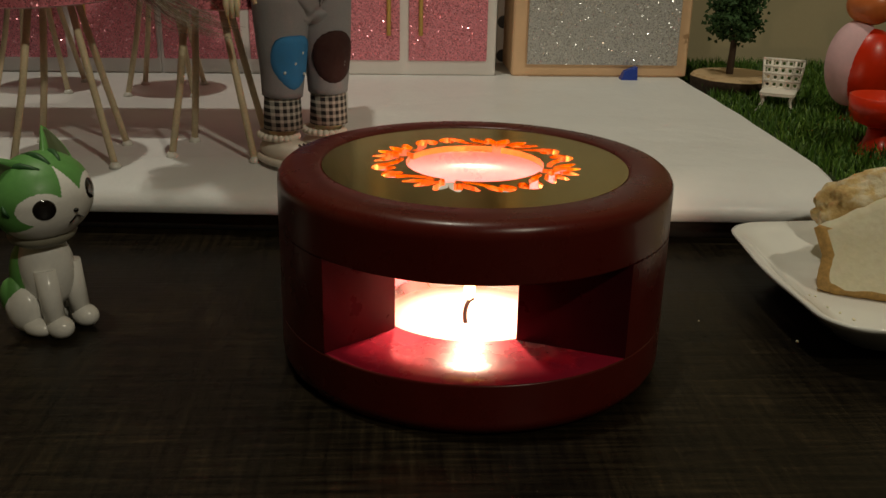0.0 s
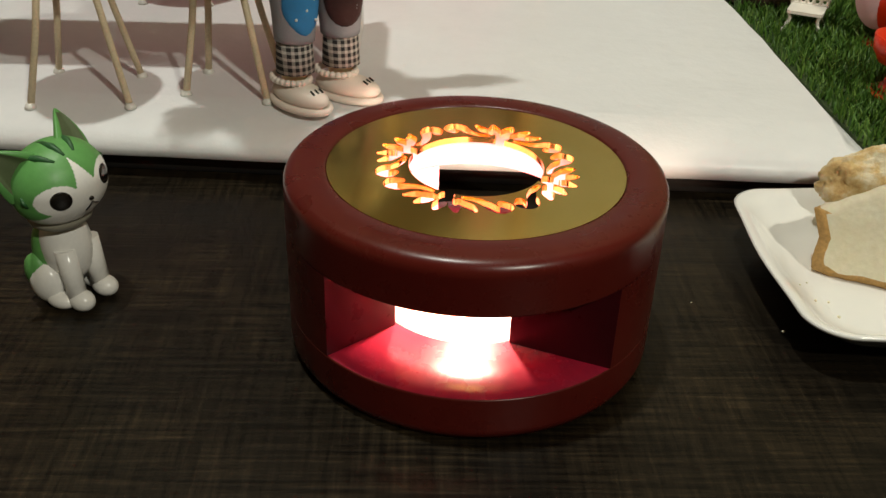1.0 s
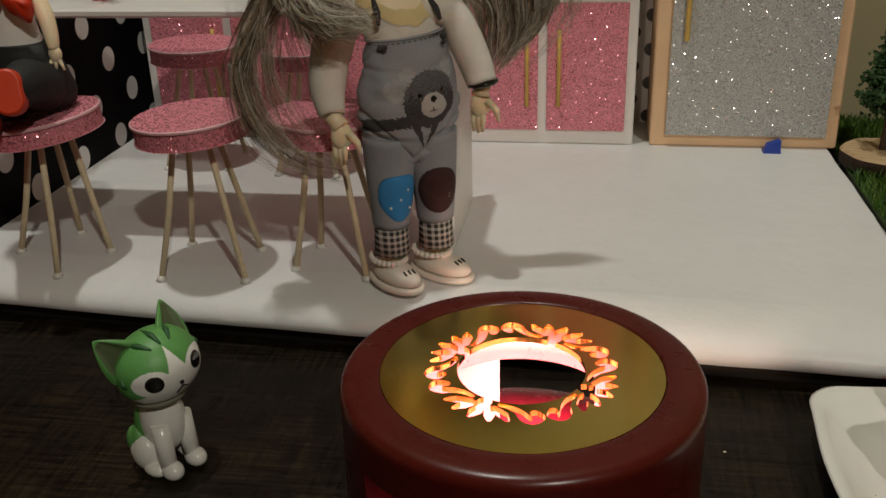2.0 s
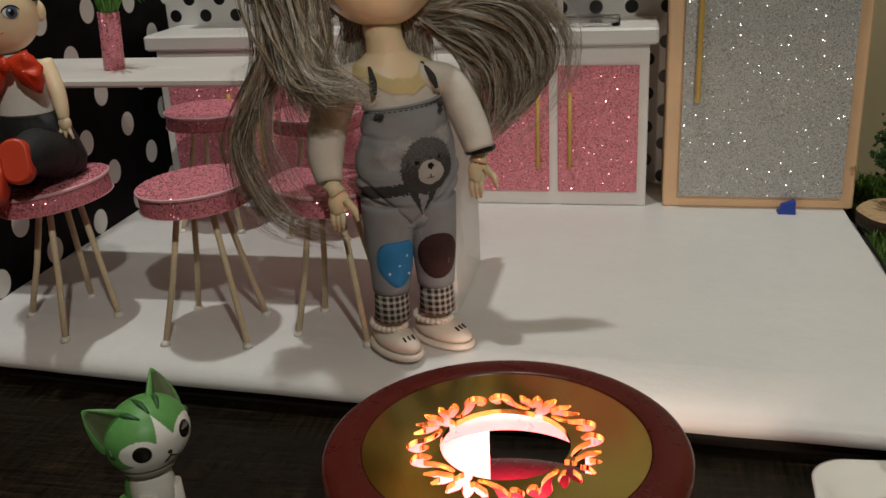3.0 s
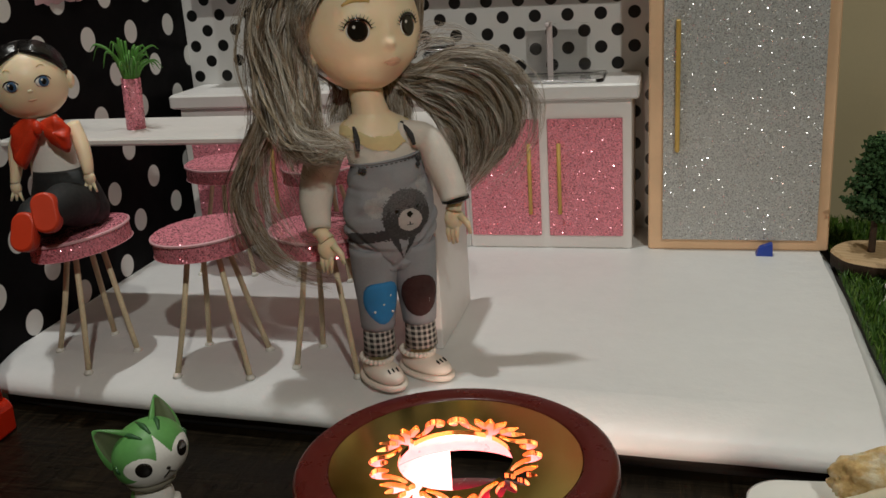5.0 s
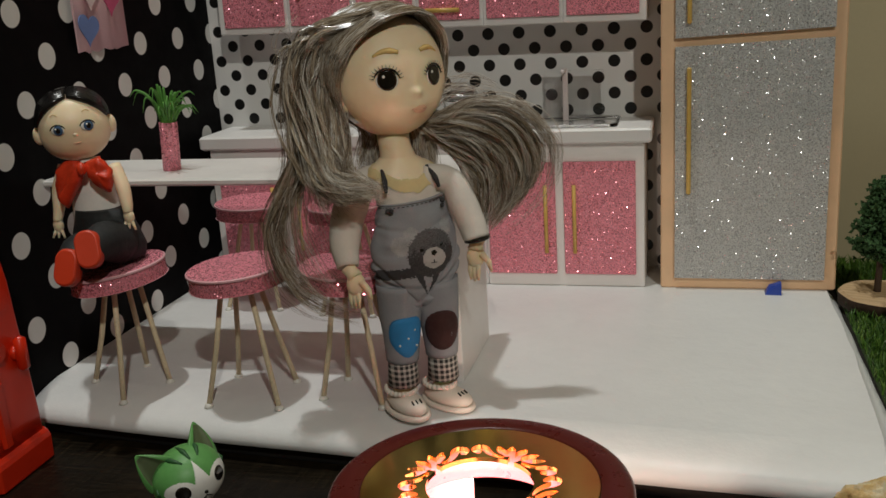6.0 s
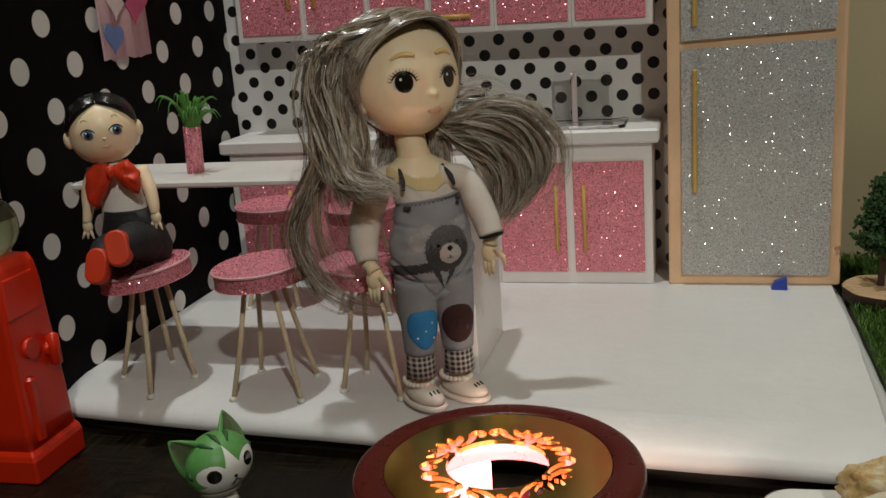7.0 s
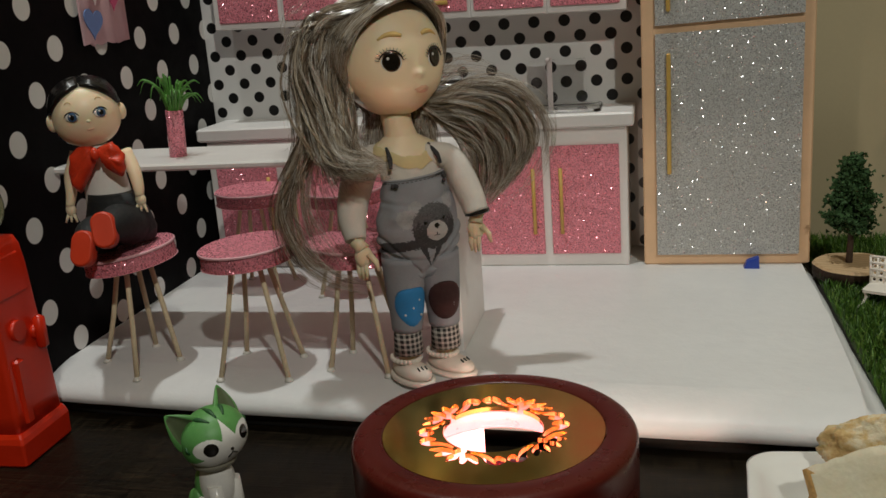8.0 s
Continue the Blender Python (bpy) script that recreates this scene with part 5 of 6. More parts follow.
    # laid over the crown to the doll's right temple
    for i in range(420):
        s = rnd.beta(0.9, 1.3)
        lift = 1.02 + 0.20 * rnd.rand() ** 0.5 * min(1, s * 2.2)
        way = [skull(a.lerp(b, s), 1.0 + (lift - 1.0) * (0.6 + 0.4 * math.sin(math.pi * m_ / 6))) for m_, (a, b) in enumerate(zip(front_way, back_way))]
        lock([way[0]] + [p + jit(0.0003) for p in way[1:rnd.randint(5, 8)]], 0.0005, 6, 0.00008, 0.00013, 20)
    # thin rim beside the face on the other side, and the back of the head
    right_way = [Vector(v) for v in ((0.0150, -0.0160, 0.0250), (0.0228, -0.0122, 0.0165), (0.0256, -0.0072, 0.0060), (0.0258, -0.0022, -0.0060), (0.0218, 0.0040, -0.0165))]
    rear_way = [Vector(v) for v in ((0.0080, 0.0150, 0.0270), (0.0200, 0.0150, 0.0190), (0.0238, 0.0150, 0.0060), (0.0230, 0.0150, -0.0060), (0.0170, 0.0150, -0.0170))]
    for i in range(170):
        s = rnd.beta(0.8, 1.2)
        lift = 1.015 + 0.05 * rnd.rand() * min(1, s * 3)
        lock([skull(a.lerp(b, s), lift) for a, b in zip(right_way, rear_way)], 0.0005, 6, 0.00008, 0.00013, 18)
    for i in range(110):
        f = rnd.uniform(-1, 1)
        lock([skull((0.008 + 0.004 * f, 0.013, 0.0275), 1.05), skull((0.010 * f - 0.003, 0.0235, 0.016), 1.08), skull((0.014 * f - 0.003, 0.0255, 0.0), 1.08), skull((0.016 * f - 0.002, 0.0220, -0.016), 1.08)], 0.0007, 6, 0.0001, 0.00014, 16)

    # the falls: (across, up, forward) in millimetres from the doll's feet
    def fall(count, starts, guide, spread, strands, crinkle, thick=0.00013, near=1.0):
        """Locks from the scalp along a guide, each shifted by its own offset."""
        for _ in range(count):
            s_ = rnd.rand()
            a = skull(Vector(starts[0]).lerp(Vector(starts[1]), s_), 1.0 + 0.10 * rnd.rand())
            off = rnd.normal(0, 1, 3) * np.array(spread)
            pts = [a]
            for i, (u, h, w) in enumerate(guide):
                k_ = near + (1 - near) * i / max(1, len(guide) - 1)
                pts.append(view(u + off[0] * k_, h + off[1] * k_ * 0.8, w + off[2] * k_))
            lock(pts, 0.0007, strands, crinkle, thick)

    top_l, low_l = (-0.0100, -0.0120, 0.0270), (-0.0225, 0.0100, 0.0040)
    fall(170, (top_l, low_l), ((-37, 167, -5), (-43, 151, -2), (-42, 136, 1), (-38, 121, 8), (-33, 111, 16), (-23, 106, 19), (-15, 106, 18)), (3.4, 2.8, 3.5), 9, 0.00046, 0.00015)
    fall(150, (top_l, low_l), ((-33, 168, -6), (-38, 154, -3), (-37, 139, 0), (-34, 125, 6), (-33, 114, 11), (-33, 105, 13), (-30, 99, 14)), (3.6, 3.0, 4.0), 9, 0.00046, 0.00015)
    fall(110, ((-0.0225, -0.0075, 0.0090), (-0.0225, 0.0080, -0.0080)), ((-29, 146, -1), (-30, 134, 3), (-30, 122, 8), (-28, 112, 13), (-24, 105, 16)), (2.4, 2.5, 2.5), 9, 0.00030, 0.00015)
    fall(46, (top_l, low_l), ((-39, 165, -5), (-45, 150, -3), (-44, 135, 0), (-44, 121, 2), (-52, 106, 3), (-59, 92, 4), (-60, 78, 5), (-53, 62, 7), (-38, 52, 9), (-21, 46, 10)), (2.0, 2.4, 3.0), 8, 0.00050, 0.00012)
    fall(24, (top_l, low_l), ((-38, 165, -5), (-43, 150, -3), (-43, 134, 0), (-46, 118, 2), (-51, 103, 3), (-53, 88, 4), (-49, 74, 5), (-42, 62, 6), (-33, 55, 7)), (3.5, 3.0, 3.5), 6, 0.00050, 0.00010)
    fall(10, (top_l, low_l), ((-38, 165, -5), (-43, 150, -3), (-43, 134, 0), (-43, 117, 1), (-43, 100, 1), (-40, 85, 1), (-35, 72, 2)), (4.0, 3.0, 3.0), 6, 0.00030, 0.00010)
    # behind the neck
    for i in range(130):
        f = rnd.rand()
        a = skull((-0.020 + 0.040 * f, 0.012, -0.014), 1.0)
        u = -24 + 36 * f
        lock((a, view(u * 0.9, 126, -13 + rnd.normal(0, 1.5)), view(u, 114, -10 + rnd.normal(0, 1.5)), view(u + rnd.normal(0, 2), rnd.uniform(98, 108), -9)), 0.0010, 7, 0.00018, 0.00014, 16)
    # the other fall, lifted outwards in a wide curl
    outer = ((9, 131, -10), (18, 133, -6), (31, 136, -4), (47, 132, -3), (56, 121, -3), (58, 109, -3), (53, 98, -4), (44, 89, -4), (33, 79, -5))
    inner = ((7, 127, -10), (12, 122, -8), (18, 116, -6), (24, 109, -5), (28, 102, -5), (29, 95, -5), (30, 89, -5), (30, 84, -5), (30, 79, -5))
    for i in range(270):
        k_ = rnd.beta(1.1, 1.15)
        a = skull(Vector((0.0215, 0.0040, -0.0080)).lerp(Vector((0.0120, 0.0160, -0.0170)), rnd.rand()), 1.0 + 0.06 * rnd.rand())
        off = rnd.normal(0, 1, 3) * (1.0, 1.0, 3.0)
        stop = rnd.choice((6, 7, 8, 9), p=(0.12, 0.22, 0.30, 0.36))
        lock([a] + [view(*(np.array(p) * k_ + np.array(q) * (1 - k_) + off * (0.5 + 0.5 * m_ / 8))) for m_, (p, q) in enumerate(list(zip(outer, inner))[:stop])], 0.0004 + 0.0003 * k_, 9, 0.00034, 0.00013, 28)
    # a thin outer veil that swings wider
    for i in range(34):
        off = rnd.normal(0, 1, 3) * (1.6, 1.4, 2.0)
        wide = [view(*(np.array(p) + off)) for p in ((14, 131, -9), (30, 137, -6), (48, 135, -4), (60, 123, -3), (63, 111, -3), (61, 100, -3), (51, 86, -3), (36, 76, -4))]
        lock([skull((0.0190, 0.0070, -0.0100))] + wide[:rnd.randint(6, 9)], 0.0006, 3, 0.00030, 0.00009, 28)
    # loose strands that stand off
    for i in range(26):
        rise = rnd.uniform(0.2, 1.0)
        lock([skull((0.020, 0.004, -0.010)), view(12, 134 + 4 * rise, -8), view(20 + rnd.normal(0, 3), 140 + 9 * rise, -6), view(33 + rnd.normal(0, 4), 139 + 8 * rise, -5), view(45 + rnd.normal(0, 4), 133 + 6 * rise, -4)], 0.0007, 2, 0.00035, 0.00008)
    for i in range(90):
        u, h = rnd.uniform(-50, -28), rnd.uniform(118, 172)
        lock([view(u + 8, h + 8, -3), view(u, h, 0), view(u - 3 + rnd.normal(0, 3), h - 12, 2), view(u + rnd.normal(0, 4), h - 26, 4)], 0.0012, 2, 0.0005, 0.00008)

    def strands_mesh():
        by_length = {}
        for q, t, shade in paths:
            by_length.setdefault(len(q), []).append((q, t, shade))
        verts, faces, shades, first = [], [], [], 0
        for count, group in by_length.items():
            q = np.array([g[0] for g in group])
            t = np.array([g[1] for g in group])[:, None, None] * np.interp(np.linspace(0, 1, count), (0, 0.7, 1), (1, 0.9, 0.35))[None, :, None]
            d = np.gradient(q, axis=1)
            d /= np.linalg.norm(d, axis=2, keepdims=True) + 1e-12
            up = np.where(np.abs(d[..., 2:3]) < 0.9, np.array([0, 0, 1.0]), np.array([1.0, 0, 0]))
            a = np.cross(d, up)
            a /= np.linalg.norm(a, axis=2, keepdims=True) + 1e-12
            b = np.cross(d, a)
            ring = np.stack([q + t * (math.cos(x) * a + math.sin(x) * b) for x in (0, 2 * math.pi / 3, 4 * math.pi / 3)], axis=2)
            verts.append(ring.reshape(-1, 3))
            base = first + (np.arange(len(group))[:, None] * count + np.arange(count - 1)[None, :]).reshape(-1) * 3
            for x in range(3):
                y = (x + 1) % 3
                faces.append(np.stack([base + x, base + y, base + 3 + y, base + 3 + x], 1))
                shades.append(np.repeat(np.array([g[2] for g in group], np.int32), count - 1))
            first += ring.reshape(-1, 3).shape[0]
        verts, faces = np.vstack(verts), np.vstack(faces)
        data = bpy.data.meshes.new("strands")
        data.from_pydata(verts.tolist(), [], faces.tolist())
        data.polygons.foreach_set("material_index", np.concatenate(shades))
        data.polygons.foreach_set("use_smooth", np.ones(len(faces), bool))
        return data

    bmesh.ops.recalc_face_normals(bm, faces=bm.faces)
    wisps = strands_mesh()
    bm.from_mesh(wisps)
    bpy.data.meshes.remove(wisps)
    solid("doll", bm, [SKIN, HAIR, DENIM, SHIRT, YELLOW, EYE_BLACK, CHARCOAL, MUZZLE, PATCH_BLUE, PATCH_BROWN, CUFF, SHOE, BROW, LIP, EYE_WHITE, BOW_PRINT, FUR_PRINT, PALE_FUR, EYE_BROWN, PALE_HAIR, DARK_HAIR], "standing plastic doll with long ash brown hair and grey dungarees", "doll", tidy=False)


doll()


# ---- the sitting doll ----
def small_doll():
    bm = B()
    S, K, R, W, T, F, E, BR, LI = range(9)
    hc = Vector((-0.1824, 0.3502, 0.1528))
    turn = Matrix.Rotation(radians(33), 3, "Z") @ Matrix.Rotation(radians(-5), 3, "Y")
    n, k = 36, 24
    loops = []
    for j in range(k + 1):
        a = math.pi * (0.01 + 0.98 * j / k) - math.pi / 2
        low = max(0.0, -math.sin(a))
        loops.append([hc + turn @ Vector(((0.0163 + 0.0012 * low * math.cos(a)) * math.cos(a) ** 0.85 * math.cos(2 * math.pi * i / n), 0.0160 * math.cos(a) ** 0.85 * math.sin(2 * math.pi * i / n), 0.0162 * math.sin(a))) for i in range(n)])
    rings(bm, loops, S)

    def on_face(x, z, lift=0.0):
        c = math.cos(math.asin(max(-1, min(1, z / 0.0162)))) ** 0.85
        y = -0.0160 * math.sqrt(max(0.02, c * c - (x / 0.0168) ** 2))
        nrm = Vector((x / 0.0168 ** 2, y / 0.016 ** 2, z / 0.0162 ** 2)).normalized()
        return hc + turn @ (Vector((x, y, z)) + nrm * lift), (turn @ nrm).to_track_quat("Z", "Y").to_matrix()

    blob(bm, hc + turn @ Vector((0, 0.0040, 0.0045)), (0.0172, 0.0152, 0.0142), turn, K, 28, 16)
    for sx in (-1, 1):
        for i in range(16):
            k = i / 15
            way = [Vector((sx * 0.02, -0.52 + 1.1 * k, 0.86)), Vector((sx * 0.34, -0.58 + 1.05 * k, 0.79)), Vector((sx * 0.66, -0.52 + 0.9 * k, 0.58)), Vector((sx * 0.94, -0.26 + 0.6 * k, 0.16))]
            pts = [hc + turn @ Vector((d.x * 0.0170, d.y * 0.0168, d.z * 0.0170 + 0.0004)) for d in (v.normalized() for v in way)]
            tube(bm, spline(pts, 5), [0.0010, 0.0019, 0.0019, 0.0008], 8, K)
    for sx in (-1, 1):
        blob(bm, hc + turn @ Vector((sx * 0.0166, 0.001, -0.0018)), (0.0026, 0.0030, 0.0044), turn, S, 14, 8)
        p, q = on_face(sx * 0.0066, 0.0006, 0.0001)
        blob(bm, p, (0.0032, 0.0022, 0.0004), q, W, 20, 6)
        blob(bm, p + q @ Vector((0.0004, 0.0001, 0.0003)), (0.0023, 0.0023, 0.0004), q, E, 20, 6)
        blob(bm, p + q @ Vector((0.0004, 0.0001, 0.0006)), (0.0012, 0.0014, 0.0003), q, K, 14, 6)
        # small white dot put in as a highlight on the pupil
        blob(bm, p + q @ Vector((-0.0005, 0.0009, 0.0009)), (0.0005, 0.0005, 0.0002), q, W, 10, 6)
        tube(bm, [on_face(sx * 0.0066 + 0.0034 * math.cos(a), 0.0004 + 0.0027 * math.sin(a), 0.0002)[0] for a in np.linspace(0.25, math.pi - 0.25, 9)], [0.0002, 0.0005, 0.0002], 5, K)
        tube(bm, [on_face(sx * (0.0056 + 0.0030 * s), 0.0072 + 0.0008 * math.sin(3.1 * s), 0.0)[0] for s in np.linspace(0, 1, 5)], 0.00018, 5, BR)
    p, q = on_face(0.0005, -0.0024, 0.0)
    blob(bm, p, (0.0011, 0.0008, 0.0005), q, S, 14, 8)
    tube(bm, [on_face(0.0005 + x, -0.0064 + 40 * x * x, 0.0)[0] for x in np.linspace(-0.0018, 0.0018, 7)], [0.0002, 0.0005, 0.0002], 6, LI)
    # torso, bow, arms
    loops = []
    for z, rx, ry in ((0.0960, 0.0125, 0.0100), (0.104, 0.0128, 0.0102), (0.112, 0.0120, 0.0095), (0.120, 0.0112, 0.0085), (0.130, 0.0105, 0.0075), (0.137, 0.0062, 0.0055)):
        loops.append([Vector((-0.1770 - 0.05 * (z - 0.10) + rx * math.cos(2 * math.pi * i / 28), 0.3510 + ry * math.sin(2 * math.pi * i / 28), z)) for i in range(28)])
    rings(bm, loops, W)
    loops = []
    for z, rx, ry in ((0.0885, 0.0165, 0.0145), (0.094, 0.0178, 0.0158), (0.102, 0.0160, 0.0135), (0.109, 0.0138, 0.0110), (0.1130, 0.0128, 0.0100)):
        loops.append([Vector((-0.1725 - 0.06 * (z - 0.09) + rx * math.cos(2 * math.pi * i / 30) * (1 + 0.05 * math.sin(7 * i)), 0.3490 + ry * math.sin(2 * math.pi * i / 30), z)) for i in range(30)])
    rings(bm, loops, T)
    knot = Vector((-0.1726, 0.3385, 0.1344))

    def flap(outline, turn_):
        """A puffed flap of satin with gathers towards the knot."""
        edge = spline([Vector((x, 0.3385, z)) for x, z in outline], 5)[:-1]
        mid = sum(edge, Vector()) / len(edge)
        loops = []
        for k, lift in ((0.05, 0.0010), (0.5, 0.0014), (0.8, 0.0010), (1.0, 0.0), (0.8, -0.0022), (0.5, -0.0030), (0.05, -0.0026)):
            row = []
            for p in edge:
                q = mid.lerp(p, k)
                a = math.atan2(q.z - knot.z, q.x - knot.x)
                row.append(Vector((q.x, 0.3395 + lift + (0.0009 * math.sin(a * 9 + turn_) + 0.0006 * math.sin(a * 17 + 2 * turn_)) * min(1, (q - knot).length / 0.006), q.z)))
            loops.append(row)
        rings(bm, loops, R)

    flap(((-0.1732, 0.1370), (-0.1785, 0.1382), (-0.1859, 0.1364), (-0.1890, 0.1300), (-0.1911, 0.1229), (-0.1880, 0.1180), (-0.1855, 0.1147), (-0.1812, 0.1200), (-0.1771, 0.1255), (-0.1738, 0.1310)), 0.4)
    flap(((-0.1726, 0.1370), (-0.1691, 0.1382), (-0.1637, 0.1398), (-0.1598, 0.1355), (-0.1581, 0.1293), (-0.1615, 0.1224), (-0.1669, 0.1259), (-0.1721, 0.1310)), 1.7)
    blob(bm, knot + Vector((0, -0.0018, 0)), (0.0024, 0.0022, 0.0032), None, R, 16, 10)
    for pts in (((-0.1925, 0.3520, 0.1330), (-0.1965, 0.3500, 0.1220), (-0.1968, 0.3480, 0.1130), (-0.1975, 0.3460, 0.1065)), ((-0.1640, 0.3500, 0.1335), (-0.1590, 0.3470, 0.1240), (-0.1568, 0.3450, 0.1160), (-0.1562, 0.3440, 0.1115))):
        tube(bm, spline(pts, 5), [0.0034, 0.0034, 0.0028, 0.0021], 14, S)
        e = Vector(pts[-1])
        blob(bm, e + Vector((0.0002, 0, -0.0018)), (0.0028, 0.0020, 0.0034), None, S, 12, 8)
        for dx in (-0.0020, 0.0, 0.0022):
            tube(bm, [e + Vector((dx * 0.6, 0, -0.0035)), e + Vector((dx * 1.6, -0.001, -0.0080))], [0.0010, 0.0005], 7, S)
    # legs stretched out to the viewer, with red soles
    for hip, foot, lean in (((-0.1790, 0.3430, 0.0935), (-0.1752, 0.3190, 0.0915), -6), ((-0.1640, 0.3440, 0.0970), (-0.1612, 0.3170, 0.1010), 6)):
        tube(bm, spline([hip, Vector(hip).lerp(Vector(foot), 0.5) + Vector((0, 0, 0.002)), foot], 4), [0.0104, 0.0094, 0.0058], 20, T)
        fm = Matrix.Translation(foot) @ pose(0, 0, 0, 72, 0, lean + 12) @ pose(0, 0, 0, 0, 0, lean)
        prism(bm, round_rect(-0.0056, 0.0056, -0.0088, 0.0088, 0.0052, 7), -0.0035, 0.0035, fm, F, 0.0012, True)
    solid("small_doll", bm, [SKIN, BLACK_HAIR, RED_CLOTH, EYE_WHITE, BLACK_CLOTH, RED_RUBBER, EYE_BLUE, BROW, LIP], "small doll with black hair and red bow sitting on a stool", "doll")


small_doll()


# ---- sweet dispenser ----
def dispenser():
    ob = thing("toy_dispenser", (-0.2105, 0.2880, 0), "red plastic toy dispenser with a clear globe on the table", "toy dispenser")
    m = Matrix.Translation((-0.2105, 0.2880, 0)) @ pose(0, 0, 0, 0, 0, 2)

    def square(h, z, r):
        return [m @ Vector((x, y, z)) for x, y in round_rect(-h, h, -h, h, r, 5)]

    bm = B(); rings(bm, [square(0.0184, 0.0, 0.0015), square(0.0192, 0.0010, 0.0015), square(0.0194, 0.0115, 0.0015), square(0.0188, 0.0140, 0.0015), square(0.0178, 0.0160, 0.0015)], 0, False)
    part("base", bm, RED_PLASTIC, ob)
    bm = B(); rings(bm, [square(h, z, 0.0028) for h, z in ((0.0176, 0.0158), (0.0174, 0.0250), (0.0168, 0.0450), (0.0158, 0.0700), (0.0152, 0.0900), (0.0143, 0.1000), (0.0130, 0.1040), (0.0100, 0.1050))], 0, True)
    body = part("body", bm, RED_PLASTIC, ob)
    bm = B()
    rings(bm, [[m @ Vector(p) for p in row] for row in (((0.0150, -0.0150, 0.0780), (0.0150, 0.0090, 0.0780), (0.0150, 0.0110, 0.0815), (0.0136, 0.0090, 0.0980), (0.0136, -0.0125, 0.0980)), ((0.0166, -0.0148, 0.0788), (0.0166, 0.0082, 0.0788), (0.0164, 0.0100, 0.0822), (0.0154, 0.0080, 0.0965), (0.0154, -0.0118, 0.0965)))], 0, False)
    part("upper_panel", bm, RED_PLASTIC, body)
    bm = B()
    tube(bm, [m @ Vector((0.0150, -0.0045, 0.0625)), m @ Vector((0.0185, -0.0045, 0.0625))], [0.0052, 0.0048], 24)
    part("dial", bm, RED_PLASTIC, body)
    bm = B()
    tube(bm, [m @ Vector((0.0150, 0.0085, 0.0575)), m @ Vector((0.0190, 0.0085, 0.0575))], [0.0040, 0.0036], 20)
    box(bm, (-0.0010, -0.0026, -0.0085), (0.0040, 0.0026, 0.0080), 0.0014, 0, m @ Matrix.Translation((0.0182, 0.0085, 0.0575)), True)
    part("knob", bm, RED_PLASTIC, body)
    bm = B(); box(bm, (0.0150, -0.0120, 0.0180), (0.0190, -0.0060, 0.0500), 0.0012, 0, m)
    part("chute", bm, RED_PLASTIC, body)
    bm = B(); blob(bm, m @ Vector((0, 0, 0.1190)), (0.0160, 0.0160, 0.0155), None, 0, 32, 20)
    part("globe", bm, GLOBE, ob, "greenish clear globe")
    bm = B(); lathe(bm, [(0.0085, 0.1338), (0.0095, 0.1355), (0.0075, 0.1400), (0.001, 0.1412)], 28, m)
    part("cap", bm, RED_PLASTIC, ob)


dispenser()

# ---- the garden strip ----
bm = B(); box(bm, (0.1892, 0.300, 0.0126), (0.329, 0.597, 0.0150), 0.0005)
solid("grass_mat", bm, TURF, "green artificial turf backing beside the white floor", "grass", kind="structure")


def blades(count, seed):
    rnd = random.Random(seed)
    verts, faces = [], []
    for _ in range(count):
        x, y = rnd.uniform(0.1888, 0.328), rnd.uniform(0.3005, 0.596)
        h, w, a = rnd.uniform(0.0035, 0.0080), rnd.uniform(0.0003, 0.0006), rnd.uniform(0, 2 * math.pi)
        lx, ly = rnd.gauss(0, 0.0022), rnd.gauss(0, 0.0022)
        lx = max(lx, 0.1875 - x)
        i = len(verts)
        dx, dy = w * math.cos(a), w * math.sin(a)
        verts += [(x - dx, y - dy, 0.0149), (x + dx, y + dy, 0.0149), (x + dx * 0.7 + lx * 0.4, y + dy * 0.7 + ly * 0.4, 0.0149 + h * 0.6), (x - dx * 0.7 + lx * 0.4, y - dy * 0.7 + ly * 0.4, 0.0149 + h * 0.6), (x + lx, y + ly, 0.0149 + h)]
        faces += [(i, i + 1, i + 2, i + 3), (i + 3, i + 2, i + 4)]
    data = bpy.data.meshes.new("grass")
    data.from_pydata(verts, [], faces)
    data.materials.append(GRASS)
    return data


tagged(new("grass", blades(22000, 5)), "short bright green artificial grass", "grass", kind="stuff")

tree = thing("model_tree", (0.2080, 0.5075, 0.0170), "dark green model tree on a round slice of wood", "tree")
bm = B()
loops = []
for z, r in ((0.0160, 0.0205), (0.0175, 0.0222), (0.0240, 0.0224), (0.0255, 0.0212)):
    loops.append([Vector((0.2085 + r * (1 + 0.03 * math.sin(3 * t) + 0.02 * math.sin(7 * t)) * math.cos(t), 0.5075 + r * (1 + 0.03 * math.sin(3 * t) + 0.02 * math.sin(7 * t)) * math.sin(t), z)) for t in np.linspace(0, 2 * math.pi, 48, endpoint=False)])
rings(bm, loops[:3], 1, True, False)
rings(bm, loops[2:], 0, False, False)
face(bm, [bm.verts.new(p + Vector((0, 0, 0.00002))) for p in loops[3]], 0, False)
part("wood_slice", bm, [SLICE, BARK], tree, "round slice of wood with bark")
bm = B()
tube(bm, spline([(0.2060, 0.5074, 0.0245), (0.2064, 0.5074, 0.040), (0.2062, 0.5074, 0.058), (0.2062, 0.5075, 0.086)], 5), [0.0021, 0.0018, 0.0014, 0.0005], 10)
rnd = random.Random(11)
limbs = []
